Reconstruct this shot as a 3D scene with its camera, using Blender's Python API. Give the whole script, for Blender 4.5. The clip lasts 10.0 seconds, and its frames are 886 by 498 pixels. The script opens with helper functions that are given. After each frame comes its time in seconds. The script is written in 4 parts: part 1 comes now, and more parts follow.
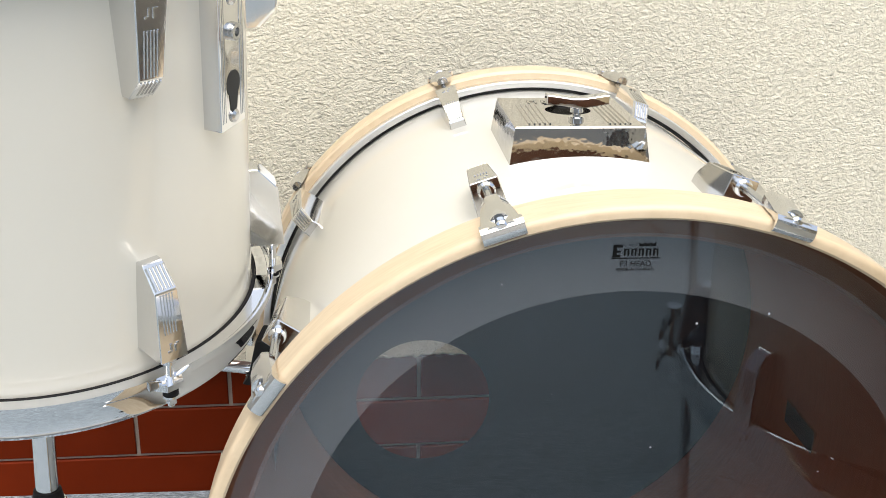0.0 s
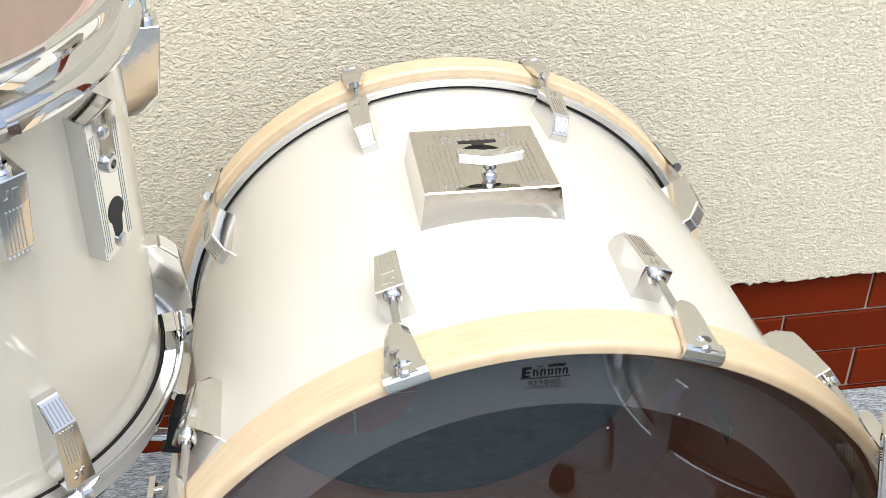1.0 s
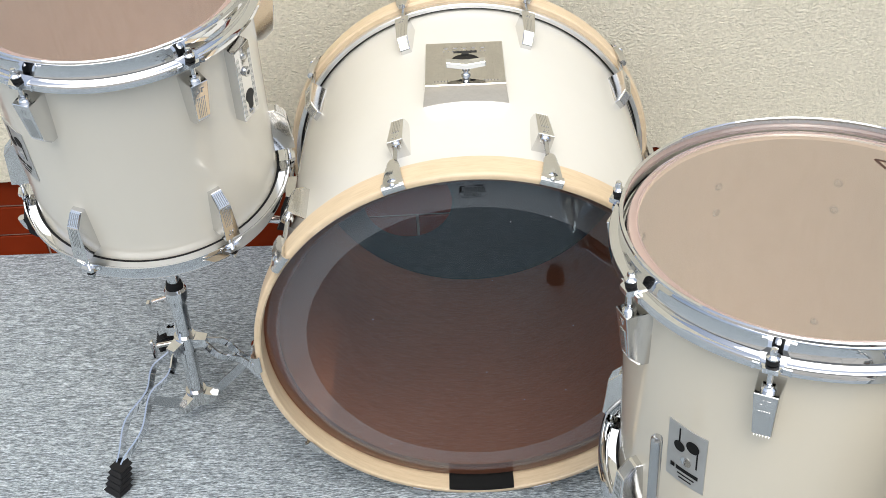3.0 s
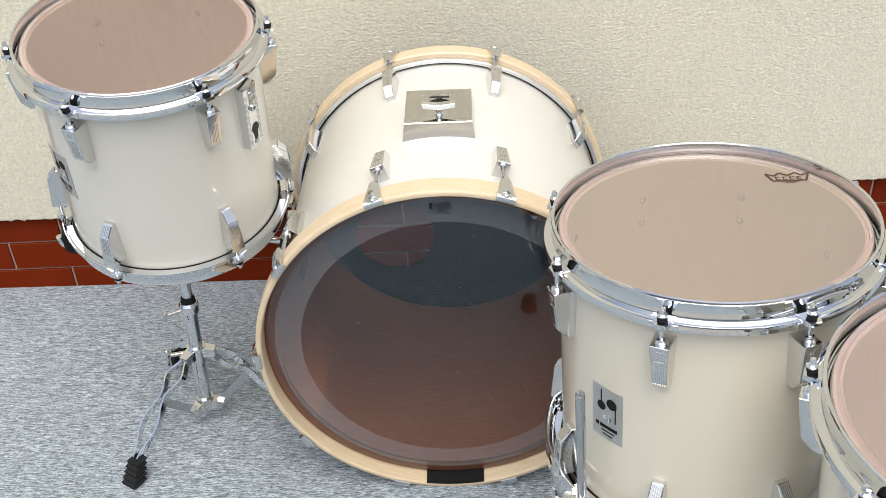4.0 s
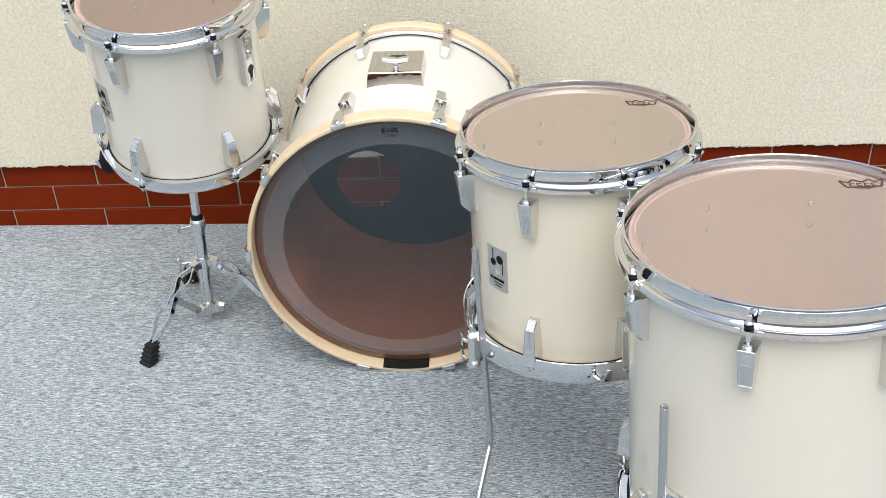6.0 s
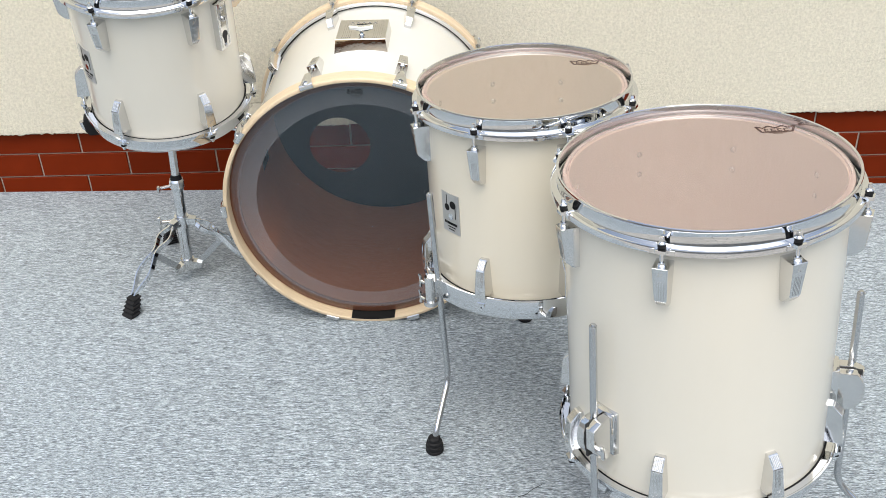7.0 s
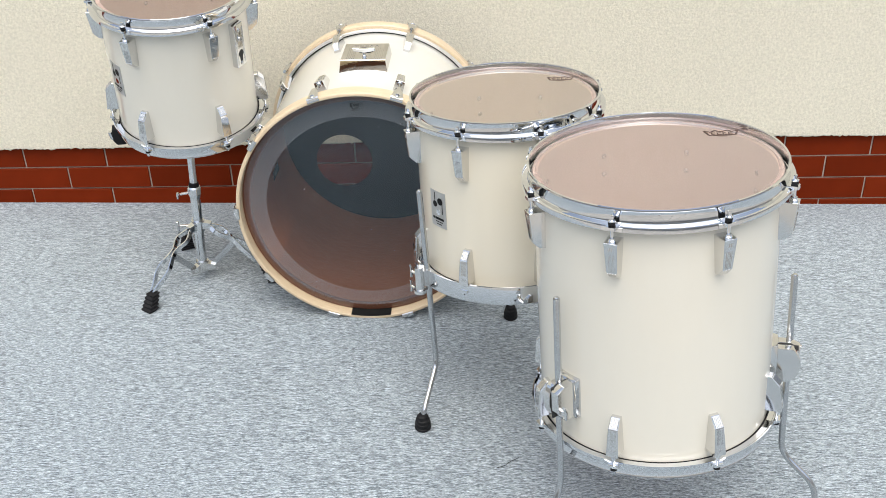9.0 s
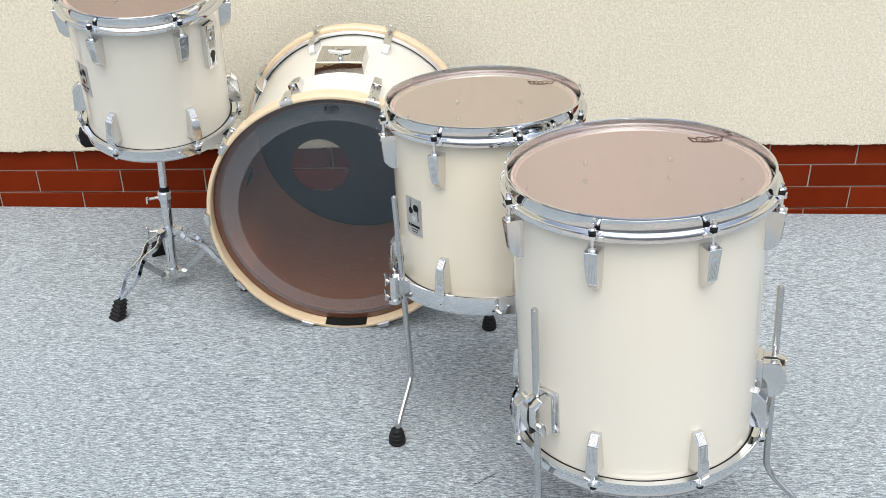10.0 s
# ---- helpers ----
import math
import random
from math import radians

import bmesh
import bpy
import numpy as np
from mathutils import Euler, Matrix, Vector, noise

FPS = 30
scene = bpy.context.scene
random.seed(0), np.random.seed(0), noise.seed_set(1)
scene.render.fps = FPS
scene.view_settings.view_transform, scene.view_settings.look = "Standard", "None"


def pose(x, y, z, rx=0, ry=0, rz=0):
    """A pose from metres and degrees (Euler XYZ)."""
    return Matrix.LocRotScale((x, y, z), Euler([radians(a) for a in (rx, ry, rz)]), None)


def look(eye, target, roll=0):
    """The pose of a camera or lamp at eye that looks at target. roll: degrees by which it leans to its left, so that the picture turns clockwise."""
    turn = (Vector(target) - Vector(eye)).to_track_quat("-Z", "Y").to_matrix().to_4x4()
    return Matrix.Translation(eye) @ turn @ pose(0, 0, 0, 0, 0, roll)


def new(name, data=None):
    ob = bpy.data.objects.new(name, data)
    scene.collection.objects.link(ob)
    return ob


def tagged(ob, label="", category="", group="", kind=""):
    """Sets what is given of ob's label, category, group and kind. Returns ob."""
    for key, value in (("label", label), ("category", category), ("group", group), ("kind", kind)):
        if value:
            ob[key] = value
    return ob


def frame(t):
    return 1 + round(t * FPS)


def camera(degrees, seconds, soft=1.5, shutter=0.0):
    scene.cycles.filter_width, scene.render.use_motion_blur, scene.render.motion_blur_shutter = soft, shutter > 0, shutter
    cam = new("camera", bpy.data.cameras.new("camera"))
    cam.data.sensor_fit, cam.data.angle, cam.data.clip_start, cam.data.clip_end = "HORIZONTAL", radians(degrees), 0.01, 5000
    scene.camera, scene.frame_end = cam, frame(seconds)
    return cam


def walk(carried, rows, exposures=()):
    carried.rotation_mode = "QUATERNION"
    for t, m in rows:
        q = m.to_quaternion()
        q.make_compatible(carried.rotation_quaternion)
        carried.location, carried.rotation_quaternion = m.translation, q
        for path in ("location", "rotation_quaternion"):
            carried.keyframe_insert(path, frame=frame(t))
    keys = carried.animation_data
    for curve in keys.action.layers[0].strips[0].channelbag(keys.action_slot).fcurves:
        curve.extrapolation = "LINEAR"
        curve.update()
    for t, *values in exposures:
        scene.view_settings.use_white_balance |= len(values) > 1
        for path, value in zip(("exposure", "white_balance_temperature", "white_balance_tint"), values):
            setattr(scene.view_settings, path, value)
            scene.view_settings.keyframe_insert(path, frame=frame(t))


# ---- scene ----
cam = camera(46.7, 10.0, soft=0.85)
PATH = [
    (0, (-0.087, -1.231, 0.778), (0.111, 0.645, 0.111), 0.8),
    (0.5, (-0.054, -1.152, 0.789), (0.201, 0.682, 0.031), 0.6),
    (1, (-0.045, -1.127, 0.956), (0.232, 0.577, -0.056), 0.1),
    (1.5, (-0.078, -1.204, 1.16), (0.237, 0.392, -0.003), 0.6),
    (2, (-0.105, -1.331, 1.257), (0.238, 0.236, 0.062), 1.6),
    (2.5, (-0.018, -1.478, 1.271), (0.095, 0.081, 0.023), -1.1),
    (2.7, (0.031, -1.535, 1.265), (0.052, 0.014, -0.001), -2.6),
    (3.8, (0.111, -1.817, 1.317), (0.077, -0.182, 0.165), -3.4),
    (4, (0.128, -1.86, 1.327), (0.098, -0.207, 0.202), -3.2),
    (4.5, (0.192, -1.98, 1.342), (0.111, -0.318, 0.232), -3.8),
    (5, (0.248, -2.114, 1.348), (0.135, -0.456, 0.236), -3.6),
    (5.2, (0.255, -2.161, 1.357), (0.13, -0.491, 0.264), -3.5),
    (6.3, (0.279, -2.41, 1.378), (0.231, -0.715, 0.316), -2.0),
    (6.5, (0.297, -2.449, 1.377), (0.255, -0.761, 0.305), -1.8),
    (7, (0.319, -2.51, 1.382), (0.274, -0.822, 0.309), -2.2),
    (7.5, (0.333, -2.57, 1.379), (0.269, -0.889, 0.297), -2.9),
    (8, (0.341, -2.671, 1.398), (0.258, -0.993, 0.314), -3.4),
    (8.5, (0.357, -2.735, 1.409), (0.275, -1.025, 0.375), -2.9),
    (9, (0.368, -2.746, 1.406), (0.302, -1.012, 0.411), -1.8),
    (9.5, (0.365, -2.743, 1.406), (0.323, -1.005, 0.419), -1.1),
    (10, (0.381, -2.687, 1.374), (0.347, -0.945, 0.391), -0.9),
]
walk(cam, [(t, look(eye, target, roll)) for t, eye, target, roll in PATH], [(0.0, 0.84, 6500, 5.8), (0.5, 0.88, 6500, 5.8), (1.0, 0.81, 6500, 5.8), (2.5, 0.59, 6500, 5.8), (5.0, 0.64, 6500, 5.8), (7.0, 0.71, 6500, 5.8), (10.0, 0.72, 6500, 5.8)])

# ---- light ----
world = bpy.data.worlds.new("sky")
scene.world = world
world.use_nodes = True
wn = world.node_tree.nodes
wl = world.node_tree.links
sky = wn.new("ShaderNodeTexSky")
sky.sky_type = "NISHITA"
sky.sun_disc = False
sky.sun_elevation = radians(66)
sky.sun_rotation = radians(178)
sky.air_density, sky.dust_density, sky.ozone_density = 1.0, 4.0, 1.0
soft_sky = wn.new("ShaderNodeHueSaturation")
soft_sky.inputs["Saturation"].default_value = 0.75
wl.new(sky.outputs["Color"], soft_sky.inputs["Color"])
wl.new(soft_sky.outputs["Color"], wn["Background"].inputs["Color"])
wn["Background"].inputs["Strength"].default_value = 0.15

sun = new("sun", bpy.data.lights.new("sun", "SUN"))
sun.data.energy, sun.data.angle, sun.data.color = 1.0, radians(66), (1.0, 0.98, 0.95)
sun.matrix_world = look((0.05, -1.35, 3.0), (0, 0, 0))


# ---- materials ----
def material(name, color, rough=0.5, metal=0.0, coat=0.0, spec=0.5):
    """A Principled material; returns it with its nodes, links and shader."""
    mat = bpy.data.materials.new(name)
    mat.use_nodes = True
    nodes, links = mat.node_tree.nodes, mat.node_tree.links
    bsdf = nodes["Principled BSDF"]
    bsdf.inputs["Base Color"].default_value = (*color, 1)
    bsdf.inputs["Roughness"].default_value = rough
    bsdf.inputs["Metallic"].default_value = metal
    bsdf.inputs["Coat Weight"].default_value = coat
    bsdf.inputs["Coat Roughness"].default_value = 0.02
    bsdf.inputs["Specular IOR Level"].default_value = spec
    return mat, nodes, links, bsdf


def coords(nodes, links, scale=(1, 1, 1), kind="Object"):
    tc = nodes.new("ShaderNodeTexCoord")
    mp = nodes.new("ShaderNodeMapping")
    mp.inputs["Scale"].default_value = scale
    links.new(tc.outputs[kind], mp.inputs["Vector"])
    return mp.outputs["Vector"]


def noise_tex(nodes, links, vec, scale, detail=4.0, rough=0.5, distort=0.0):
    n = nodes.new("ShaderNodeTexNoise")
    n.inputs["Scale"].default_value = scale
    n.inputs["Detail"].default_value = detail
    n.inputs["Roughness"].default_value = rough
    n.inputs["Distortion"].default_value = distort
    links.new(vec, n.inputs["Vector"])
    return n.outputs["Fac"]


def ramp(nodes, links, fac, stops):
    r = nodes.new("ShaderNodeValToRGB")
    while len(r.color_ramp.elements) < len(stops):
        r.color_ramp.elements.new(0.5)
    for e, (p, c) in zip(r.color_ramp.elements, stops):
        e.position, e.color = p, (*c, 1)
    links.new(fac, r.inputs["Fac"])
    return r.outputs["Color"]


def mix(nodes, links, fac, a, b, blend="MIX"):
    m = nodes.new("ShaderNodeMix")
    m.data_type, m.blend_type = "RGBA", blend
    for sock, val in ((m.inputs[0], fac), (m.inputs[6], a), (m.inputs[7], b)):
        if isinstance(val, (int, float)):
            sock.default_value = val
        elif isinstance(val, tuple):
            sock.default_value = (*val, 1)
        else:
            links.new(val, sock)
    return m.outputs[2]


def bump(nodes, links, bsdf, height, strength, dist, before=None):
    b = nodes.new("ShaderNodeBump")
    b.inputs["Strength"].default_value = strength
    b.inputs["Distance"].default_value = dist
    links.new(height, b.inputs["Height"])
    if before is not None:
        links.new(before, b.inputs["Normal"])
    links.new(b.outputs["Normal"], bsdf.inputs["Normal"])
    return b.outputs["Normal"]


def make_plaster():
    mat, n, l, b = material("sand_plaster", (0.7, 0.62, 0.48), 0.92, spec=0.2)
    v = coords(n, l)
    big = noise_tex(n, l, v, 1.3, 3)
    fine = ramp(n, l, noise_tex(n, l, v, 135, 3, 0.7), [(0.34, (0.0, 0.0, 0.0)), (0.66, (1.0, 1.0, 1.0))])
    c1 = mix(n, l, big, (0.79, 0.730, 0.590), (0.838, 0.780, 0.640))
    c2 = mix(n, l, fine, (0.88, 0.875, 0.86), (1.09, 1.09, 1.09))
    l.new(mix(n, l, 1.0, c1, c2, "MULTIPLY"), b.inputs["Base Color"])
    warp = n.new("ShaderNodeTexNoise")
    warp.inputs["Scale"].default_value, warp.inputs["Detail"].default_value = 150, 2.0
    l.new(v, warp.inputs["Vector"])
    shift = n.new("ShaderNodeMixRGB")
    shift.blend_type = "LINEAR_LIGHT"
    shift.inputs["Fac"].default_value = 0.006
    l.new(coords(n, l, (0.8, 0.8, 1.15)), shift.inputs["Color1"])
    l.new(warp.outputs["Color"], shift.inputs["Color2"])
    grains = n.new("ShaderNodeTexVoronoi")
    grains.inputs["Scale"].default_value = 310
    l.new(shift.outputs["Color"], grains.inputs["Vector"])
    heap = ramp(n, l, grains.outputs["Distance"], [(0.08, (1.0, 1.0, 1.0)), (0.62, (0.0, 0.0, 0.0))])
    lumps = noise_tex(n, l, coords(n, l, (0.85, 0.85, 1.2)), 190, 3.0, 0.62)
    first = bump(n, l, b, lumps, 1.0, 0.0035)
    bump(n, l, b, heap, 1.0, 0.0009, first)
    return mat


def make_tile():
    mat, n, l, b = material("red_tile", (0.18, 0.022, 0.006), 0.45, spec=0.04)
    v = coords(n, l)
    info = n.new("ShaderNodeObjectInfo")
    cloud = noise_tex(n, l, v, 9, 4, 0.6)
    grit = noise_tex(n, l, v, 330, 2, 0.6)
    base = mix(n, l, info.outputs["Random"], (0.130, 0.0160, 0.0038), (0.180, 0.0225, 0.0054))
    c = mix(n, l, cloud, (0.75, 0.75, 0.75), (1.2, 1.2, 1.2))
    l.new(mix(n, l, 1.0, base, c, "MULTIPLY"), b.inputs["Base Color"])
    l.new(ramp(n, l, cloud, [(0.3, (0.26, 0.26, 0.26)), (0.7, (0.46, 0.46, 0.46))]), b.inputs["Roughness"])
    bump(n, l, b, grit, 0.12, 0.001)
    return mat


def make_grout():
    mat, n, l, b = material("grout", (0.34, 0.28, 0.23), 0.95, spec=0.1)
    v = coords(n, l)
    f = noise_tex(n, l, v, 60, 5, 0.7)
    l.new(mix(n, l, f, (0.34, 0.275, 0.23), (0.56, 0.49, 0.42)), b.inputs["Base Color"])
    bump(n, l, b, f, 0.4, 0.002)
    return mat


def make_carpet():
    mat, n, l, b = material("heather_carpet", (0.3, 0.32, 0.34), 0.97, spec=0.12)
    streak = noise_tex(n, l, coords(n, l, (1.0, 6.5, 1.0)), 62, 4.0, 0.78, 0.25)
    fine = noise_tex(n, l, coords(n, l, (1.0, 3.2, 1.0)), 190, 2.0, 0.6)
    cloud = noise_tex(n, l, coords(n, l), 2.2, 3.0)
    c1 = ramp(n, l, streak, [(0.32, (0.056, 0.069, 0.080)), (0.43, (0.165, 0.195, 0.217)), (0.51, (0.315, 0.362, 0.398)), (0.64, (0.56, 0.62, 0.665))])
    c2 = ramp(n, l, fine, [(0.34, (0.46, 0.465, 0.475)), (0.48, (0.84, 0.845, 0.85)), (0.64, (1.26, 1.265, 1.27))])
    c3 = mix(n, l, cloud, (0.92, 0.92, 0.92), (1.06, 1.06, 1.06))
    c = mix(n, l, 1.0, mix(n, l, 1.0, c1, c2, "MULTIPLY"), c3, "MULTIPLY")
    l.new(c, b.inputs["Base Color"])
    b.inputs["Sheen Weight"].default_value = 0.25
    b.inputs["Sheen Roughness"].default_value = 0.6
    first = bump(n, l, b, streak, 0.35, 0.002)
    bump(n, l, b, fine, 0.5, 0.002, first)
    return mat


def make_stone():
    mat, n, l, b = material("pale_paving", (0.42, 0.40, 0.37), 0.85, spec=0.3)
    v = coords(n, l)
    br = n.new("ShaderNodeTexBrick")
    br.inputs["Scale"].default_value = 1.0
    br.inputs["Brick Width"].default_value, br.inputs["Row Height"].default_value = 0.4, 0.3
    br.inputs["Mortar Size"].default_value = 0.008
    br.inputs["Color1"].default_value = (0.46, 0.44, 0.41, 1)
    br.inputs["Color2"].default_value = (0.36, 0.35, 0.33, 1)
    br.inputs["Mortar"].default_value = (0.13, 0.12, 0.11, 1)
    l.new(v, br.inputs["Vector"])
    f = noise_tex(n, l, v, 14, 6, 0.65)
    l.new(mix(n, l, 1.0, br.outputs["Color"], mix(n, l, f, (0.75, 0.75, 0.75), (1.15, 1.15, 1.15)), "MULTIPLY"), b.inputs["Base Color"])
    bump(n, l, b, f, 0.3, 0.004)
    return mat


def make_chrome(name="chrome", color=(0.74, 0.75, 0.765), rough=0.05, wave=0.05):
    mat, n, l, b = material(name, color, rough, 1.0)
    v = coords(n, l)
    smear = noise_tex(n, l, v, 45, 3, 0.6)
    haze = noise_tex(n, l, v, 16, 4, 0.65)
    l.new(ramp(n, l, haze, [(0.45, (rough, rough, rough)), (0.85, (rough + 0.09, rough + 0.09, rough + 0.09))]), b.inputs["Roughness"])
    bump(n, l, b, smear, wave, 0.002)
    return mat


def make_lacquer(name, lo, hi):
    mat, n, l, b = material(name, (0.74, 0.69, 0.58), 0.34, coat=1.0)
    v = coords(n, l)
    f = noise_tex(n, l, v, 3.0, 3)
    g = noise_tex(n, l, coords(n, l, (1, 1, 0.15)), 30, 3, 0.6)
    c = mix(n, l, f, lo, hi)
    l.new(mix(n, l, 1.0, c, mix(n, l, g, (0.985, 0.98, 0.97), (1.01, 1.01, 1.01)), "MULTIPLY"), b.inputs["Base Color"])
    bump(n, l, b, noise_tex(n, l, v, 22, 2), 0.03, 0.002)
    return mat


def make_maple(name, dark, pale, coat, rough, vein=0.86):
    mat, n, l, b = material(name, pale, rough, coat=coat)
    v = coords(n, l)
    cloud = noise_tex(n, l, v, 7, 4, 0.6, 0.4)
    grain = noise_tex(n, l, coords(n, l, (1.0, 9.0, 1.0)), 34, 5, 0.65, 0.3)
    c = mix(n, l, cloud, dark, pale)
    g = ramp(n, l, grain, [(0.3, (vein, vein * 0.97, vein * 0.92)), (0.6, (1.03, 1.03, 1.03))])
    l.new(mix(n, l, 1.0, c, g, "MULTIPLY"), b.inputs["Base Color"])
    bump(n, l, b, grain, 0.06, 0.001)
    return mat


def make_film(name, tint, haze_color, haze, rough, blend, gloss_tint=(1, 1, 1, 1), speck=0.0):
    """A see-through drum skin: clear plastic with a gloss, a tint and a slight milkiness."""
    mat = bpy.data.materials.new(name)
    mat.use_nodes = True
    n, l = mat.node_tree.nodes, mat.node_tree.links
    n.remove(n["Principled BSDF"])
    clear = n.new("ShaderNodeBsdfTransparent")
    clear.inputs["Color"].default_value = (*tint, 1)
    milk = n.new("ShaderNodeBsdfDiffuse")
    milk.inputs["Color"].default_value = (*haze_color, 1)
    gloss = n.new("ShaderNodeBsdfGlossy")
    gloss.inputs["Roughness"].default_value = rough
    gloss.inputs["Color"].default_value = gloss_tint
    v = coords(n, l)
    cloud = noise_tex(n, l, v, 5, 5, 0.6)
    r = n.new("ShaderNodeMapRange")
    r.inputs["To Min"].default_value, r.inputs["To Max"].default_value = haze * 0.8, haze * 1.2
    l.new(cloud, r.inputs["Value"])
    m1 = n.new("ShaderNodeMixShader")
    vor = n.new("ShaderNodeTexVoronoi")
    vor.inputs["Scale"].default_value = 26
    l.new(v, vor.inputs["Vector"])
    lt = n.new("ShaderNodeMath")
    lt.operation, lt.inputs[1].default_value = "LESS_THAN", speck
    l.new(vor.outputs["Distance"], lt.inputs[0])
    mx = n.new("ShaderNodeMath")
    mx.operation = "MAXIMUM"
    l.new(r.outputs["Result"], mx.inputs[0])
    l.new(lt.outputs[0], mx.inputs[1])
    l.new(mx.outputs[0], m1.inputs["Fac"])
    l.new(clear.outputs[0], m1.inputs[1])
    l.new(milk.outputs[0], m1.inputs[2])
    fac = n.new("ShaderNodeLayerWeight")
    fac.inputs["Blend"].default_value = blend
    m2 = n.new("ShaderNodeMixShader")
    l.new(fac.outputs["Fresnel"], m2.inputs["Fac"])
    l.new(m1.outputs[0], m2.inputs[1])
    l.new(gloss.outputs[0], m2.inputs[2])
    l.new(m2.outputs[0], n["Material Output"].inputs["Surface"])
    return mat


def make_rubber():
    mat, n, l, b = material("black_rubber", (0.010, 0.010, 0.011), 0.65, spec=0.25)
    bump(n, l, b, noise_tex(n, l, coords(n, l), 180, 3), 0.15, 0.0008)
    return mat


def make_plain(name, color, rough, metal=0.0):
    mat, n, l, b = material(name, color, rough, metal)
    f = noise_tex(n, l, coords(n, l), 40, 4, 0.6)
    lo = tuple(c * 0.88 for c in color)
    hi = tuple(min(1.0, c * 1.1) for c in color)
    l.new(mix(n, l, f, lo, hi), b.inputs["Base Color"])
    return mat


PLASTER, TILE, GROUT, CARPET, STONE = make_plaster(), make_tile(), make_grout(), make_carpet(), make_stone()
CHROME = make_chrome(rough=0.025, wave=0.03)
STEEL = make_chrome("satin_steel", (0.56, 0.57, 0.58), 0.22, 0.08)
CAST = make_chrome("cast_chrome", (0.72, 0.715, 0.705), 0.09, 0.06)
NICKEL = make_chrome("polished_nickel", (0.64, 0.62, 0.59), 0.035, 0.12)
ALUMINIUM = make_chrome("pale_aluminium", (0.86, 0.86, 0.86), 0.30, 0.04)
LACQUER = make_lacquer("cream_lacquer", (0.695, 0.655, 0.565), (0.735, 0.70, 0.615))
AGED_LACQUER = make_lacquer("aged_cream_lacquer", (0.695, 0.635, 0.515), (0.735, 0.68, 0.565))
PALE_LACQUER = make_lacquer("pale_cream_lacquer", (0.665, 0.65, 0.605), (0.70, 0.69, 0.65))
MAPLE = make_maple("maple_hoop", (0.62, 0.48, 0.32), (0.695, 0.565, 0.395), 0.15, 0.45, 0.91)
BEECH = make_maple("beech_inside", (0.55, 0.425, 0.33), (0.61, 0.48, 0.38), 0.0, 0.6, 0.95)
RED_PLY = make_maple("reddish_ply_inside", (0.385, 0.153, 0.074), (0.505, 0.218, 0.114), 0.0, 0.55)
CLEAR_SKIN = make_film("clear_skin", (0.98, 0.91, 0.885), (0.88, 0.71, 0.645), 0.26, 0.04, 0.40)
# the same film with a darker, browner tint
DARKER_SKIN = make_film("darker_clear_skin", (0.93, 0.845, 0.80), (0.62, 0.50, 0.44), 0.24, 0.05, 0.36)
BEIGE_SKIN = make_film("beige_clear_skin", (0.985, 0.94, 0.88), (0.86, 0.745, 0.62), 0.25, 0.04, 0.40)
SKIN_EDGE = make_film("pink_skin_edge", (0.98, 0.90, 0.88), (0.88, 0.67, 0.61), 0.36, 0.06, 0.40)
# blue gloss colour puts a bluish cast into this skin's reflections
KICK_SKIN = make_film("kick_clear_skin", (0.99, 0.97, 0.96), (0.55, 0.55, 0.60), 0.006, 0.02, 0.43, (0.76, 0.91, 1.0, 1), 0.028)
RING_FILM = make_film("milky_ring_film", (0.90, 0.90, 0.90), (0.70, 0.73, 0.78), 0.14, 0.3, 0.02)
BLACK_SKIN = make_plain("black_skin", (0.012, 0.018, 0.027), 0.35)
RUBBER = make_rubber()
BLACK = make_plain("black_ink", (0.012, 0.012, 0.012), 0.5)
BLACK.node_tree.nodes["Principled BSDF"].inputs["Specular IOR Level"].default_value = 0.1
BROWN_INK = make_plain("brown_ink", (0.06, 0.025, 0.015), 0.5)
SILVER = make_plain("brushed_silver", (0.50, 0.50, 0.49), 0.35, 0.6)
# even grey for the added walls that stay out of view
ADDED_WALL = make_plain("added_wall_plaster", (0.42, 0.41, 0.39), 0.9)
DARK_BROWN = make_plain("dark_brown_ring", (0.16, 0.06, 0.03), 0.5)
# near-black filler: shade put into the colour of gaps, slots and holes
RECESS_SHADE = make_plain("recess_shade", (0.02, 0.02, 0.02), 0.7)


# ---- mesh helpers ----
def finish(bm, angle=32):
    bmesh.ops.recalc_face_normals(bm, faces=bm.faces[:])
    lim = radians(angle)
    for f in bm.faces:
        f.smooth = True
    for e in bm.edges:
        if len(e.link_faces) == 2 and e.calc_face_angle(0) > lim:
            e.smooth = False
    return bm


def mesh_of(name, bm, mat, angle=32):
    finish(bm, angle)
    me = bpy.data.meshes.new(name)
    bm.to_mesh(me)
    bm.free()
    me.materials.append(mat)
    return me


def part(name, bm, mat, parent, label="", m=None):
    """One mesh object under a thing or a part; bm may also be a finished mesh to share."""
    me = bm if isinstance(bm, bpy.types.Mesh) else mesh_of(name, bm, mat, 16 if mat in (CAST, NICKEL) else 32)
    ob = new(name, me)
    ob.parent = parent
    if m is not None:
        ob.matrix_basis = m
    if label:
        tagged(ob, label)
    return ob


def thing(name, m, label, category, group="", kind=""):
    ob = new(name)
    ob.matrix_basis = m
    ob.empty_display_size = 0.05
    return tagged(ob, label, category, group, kind)


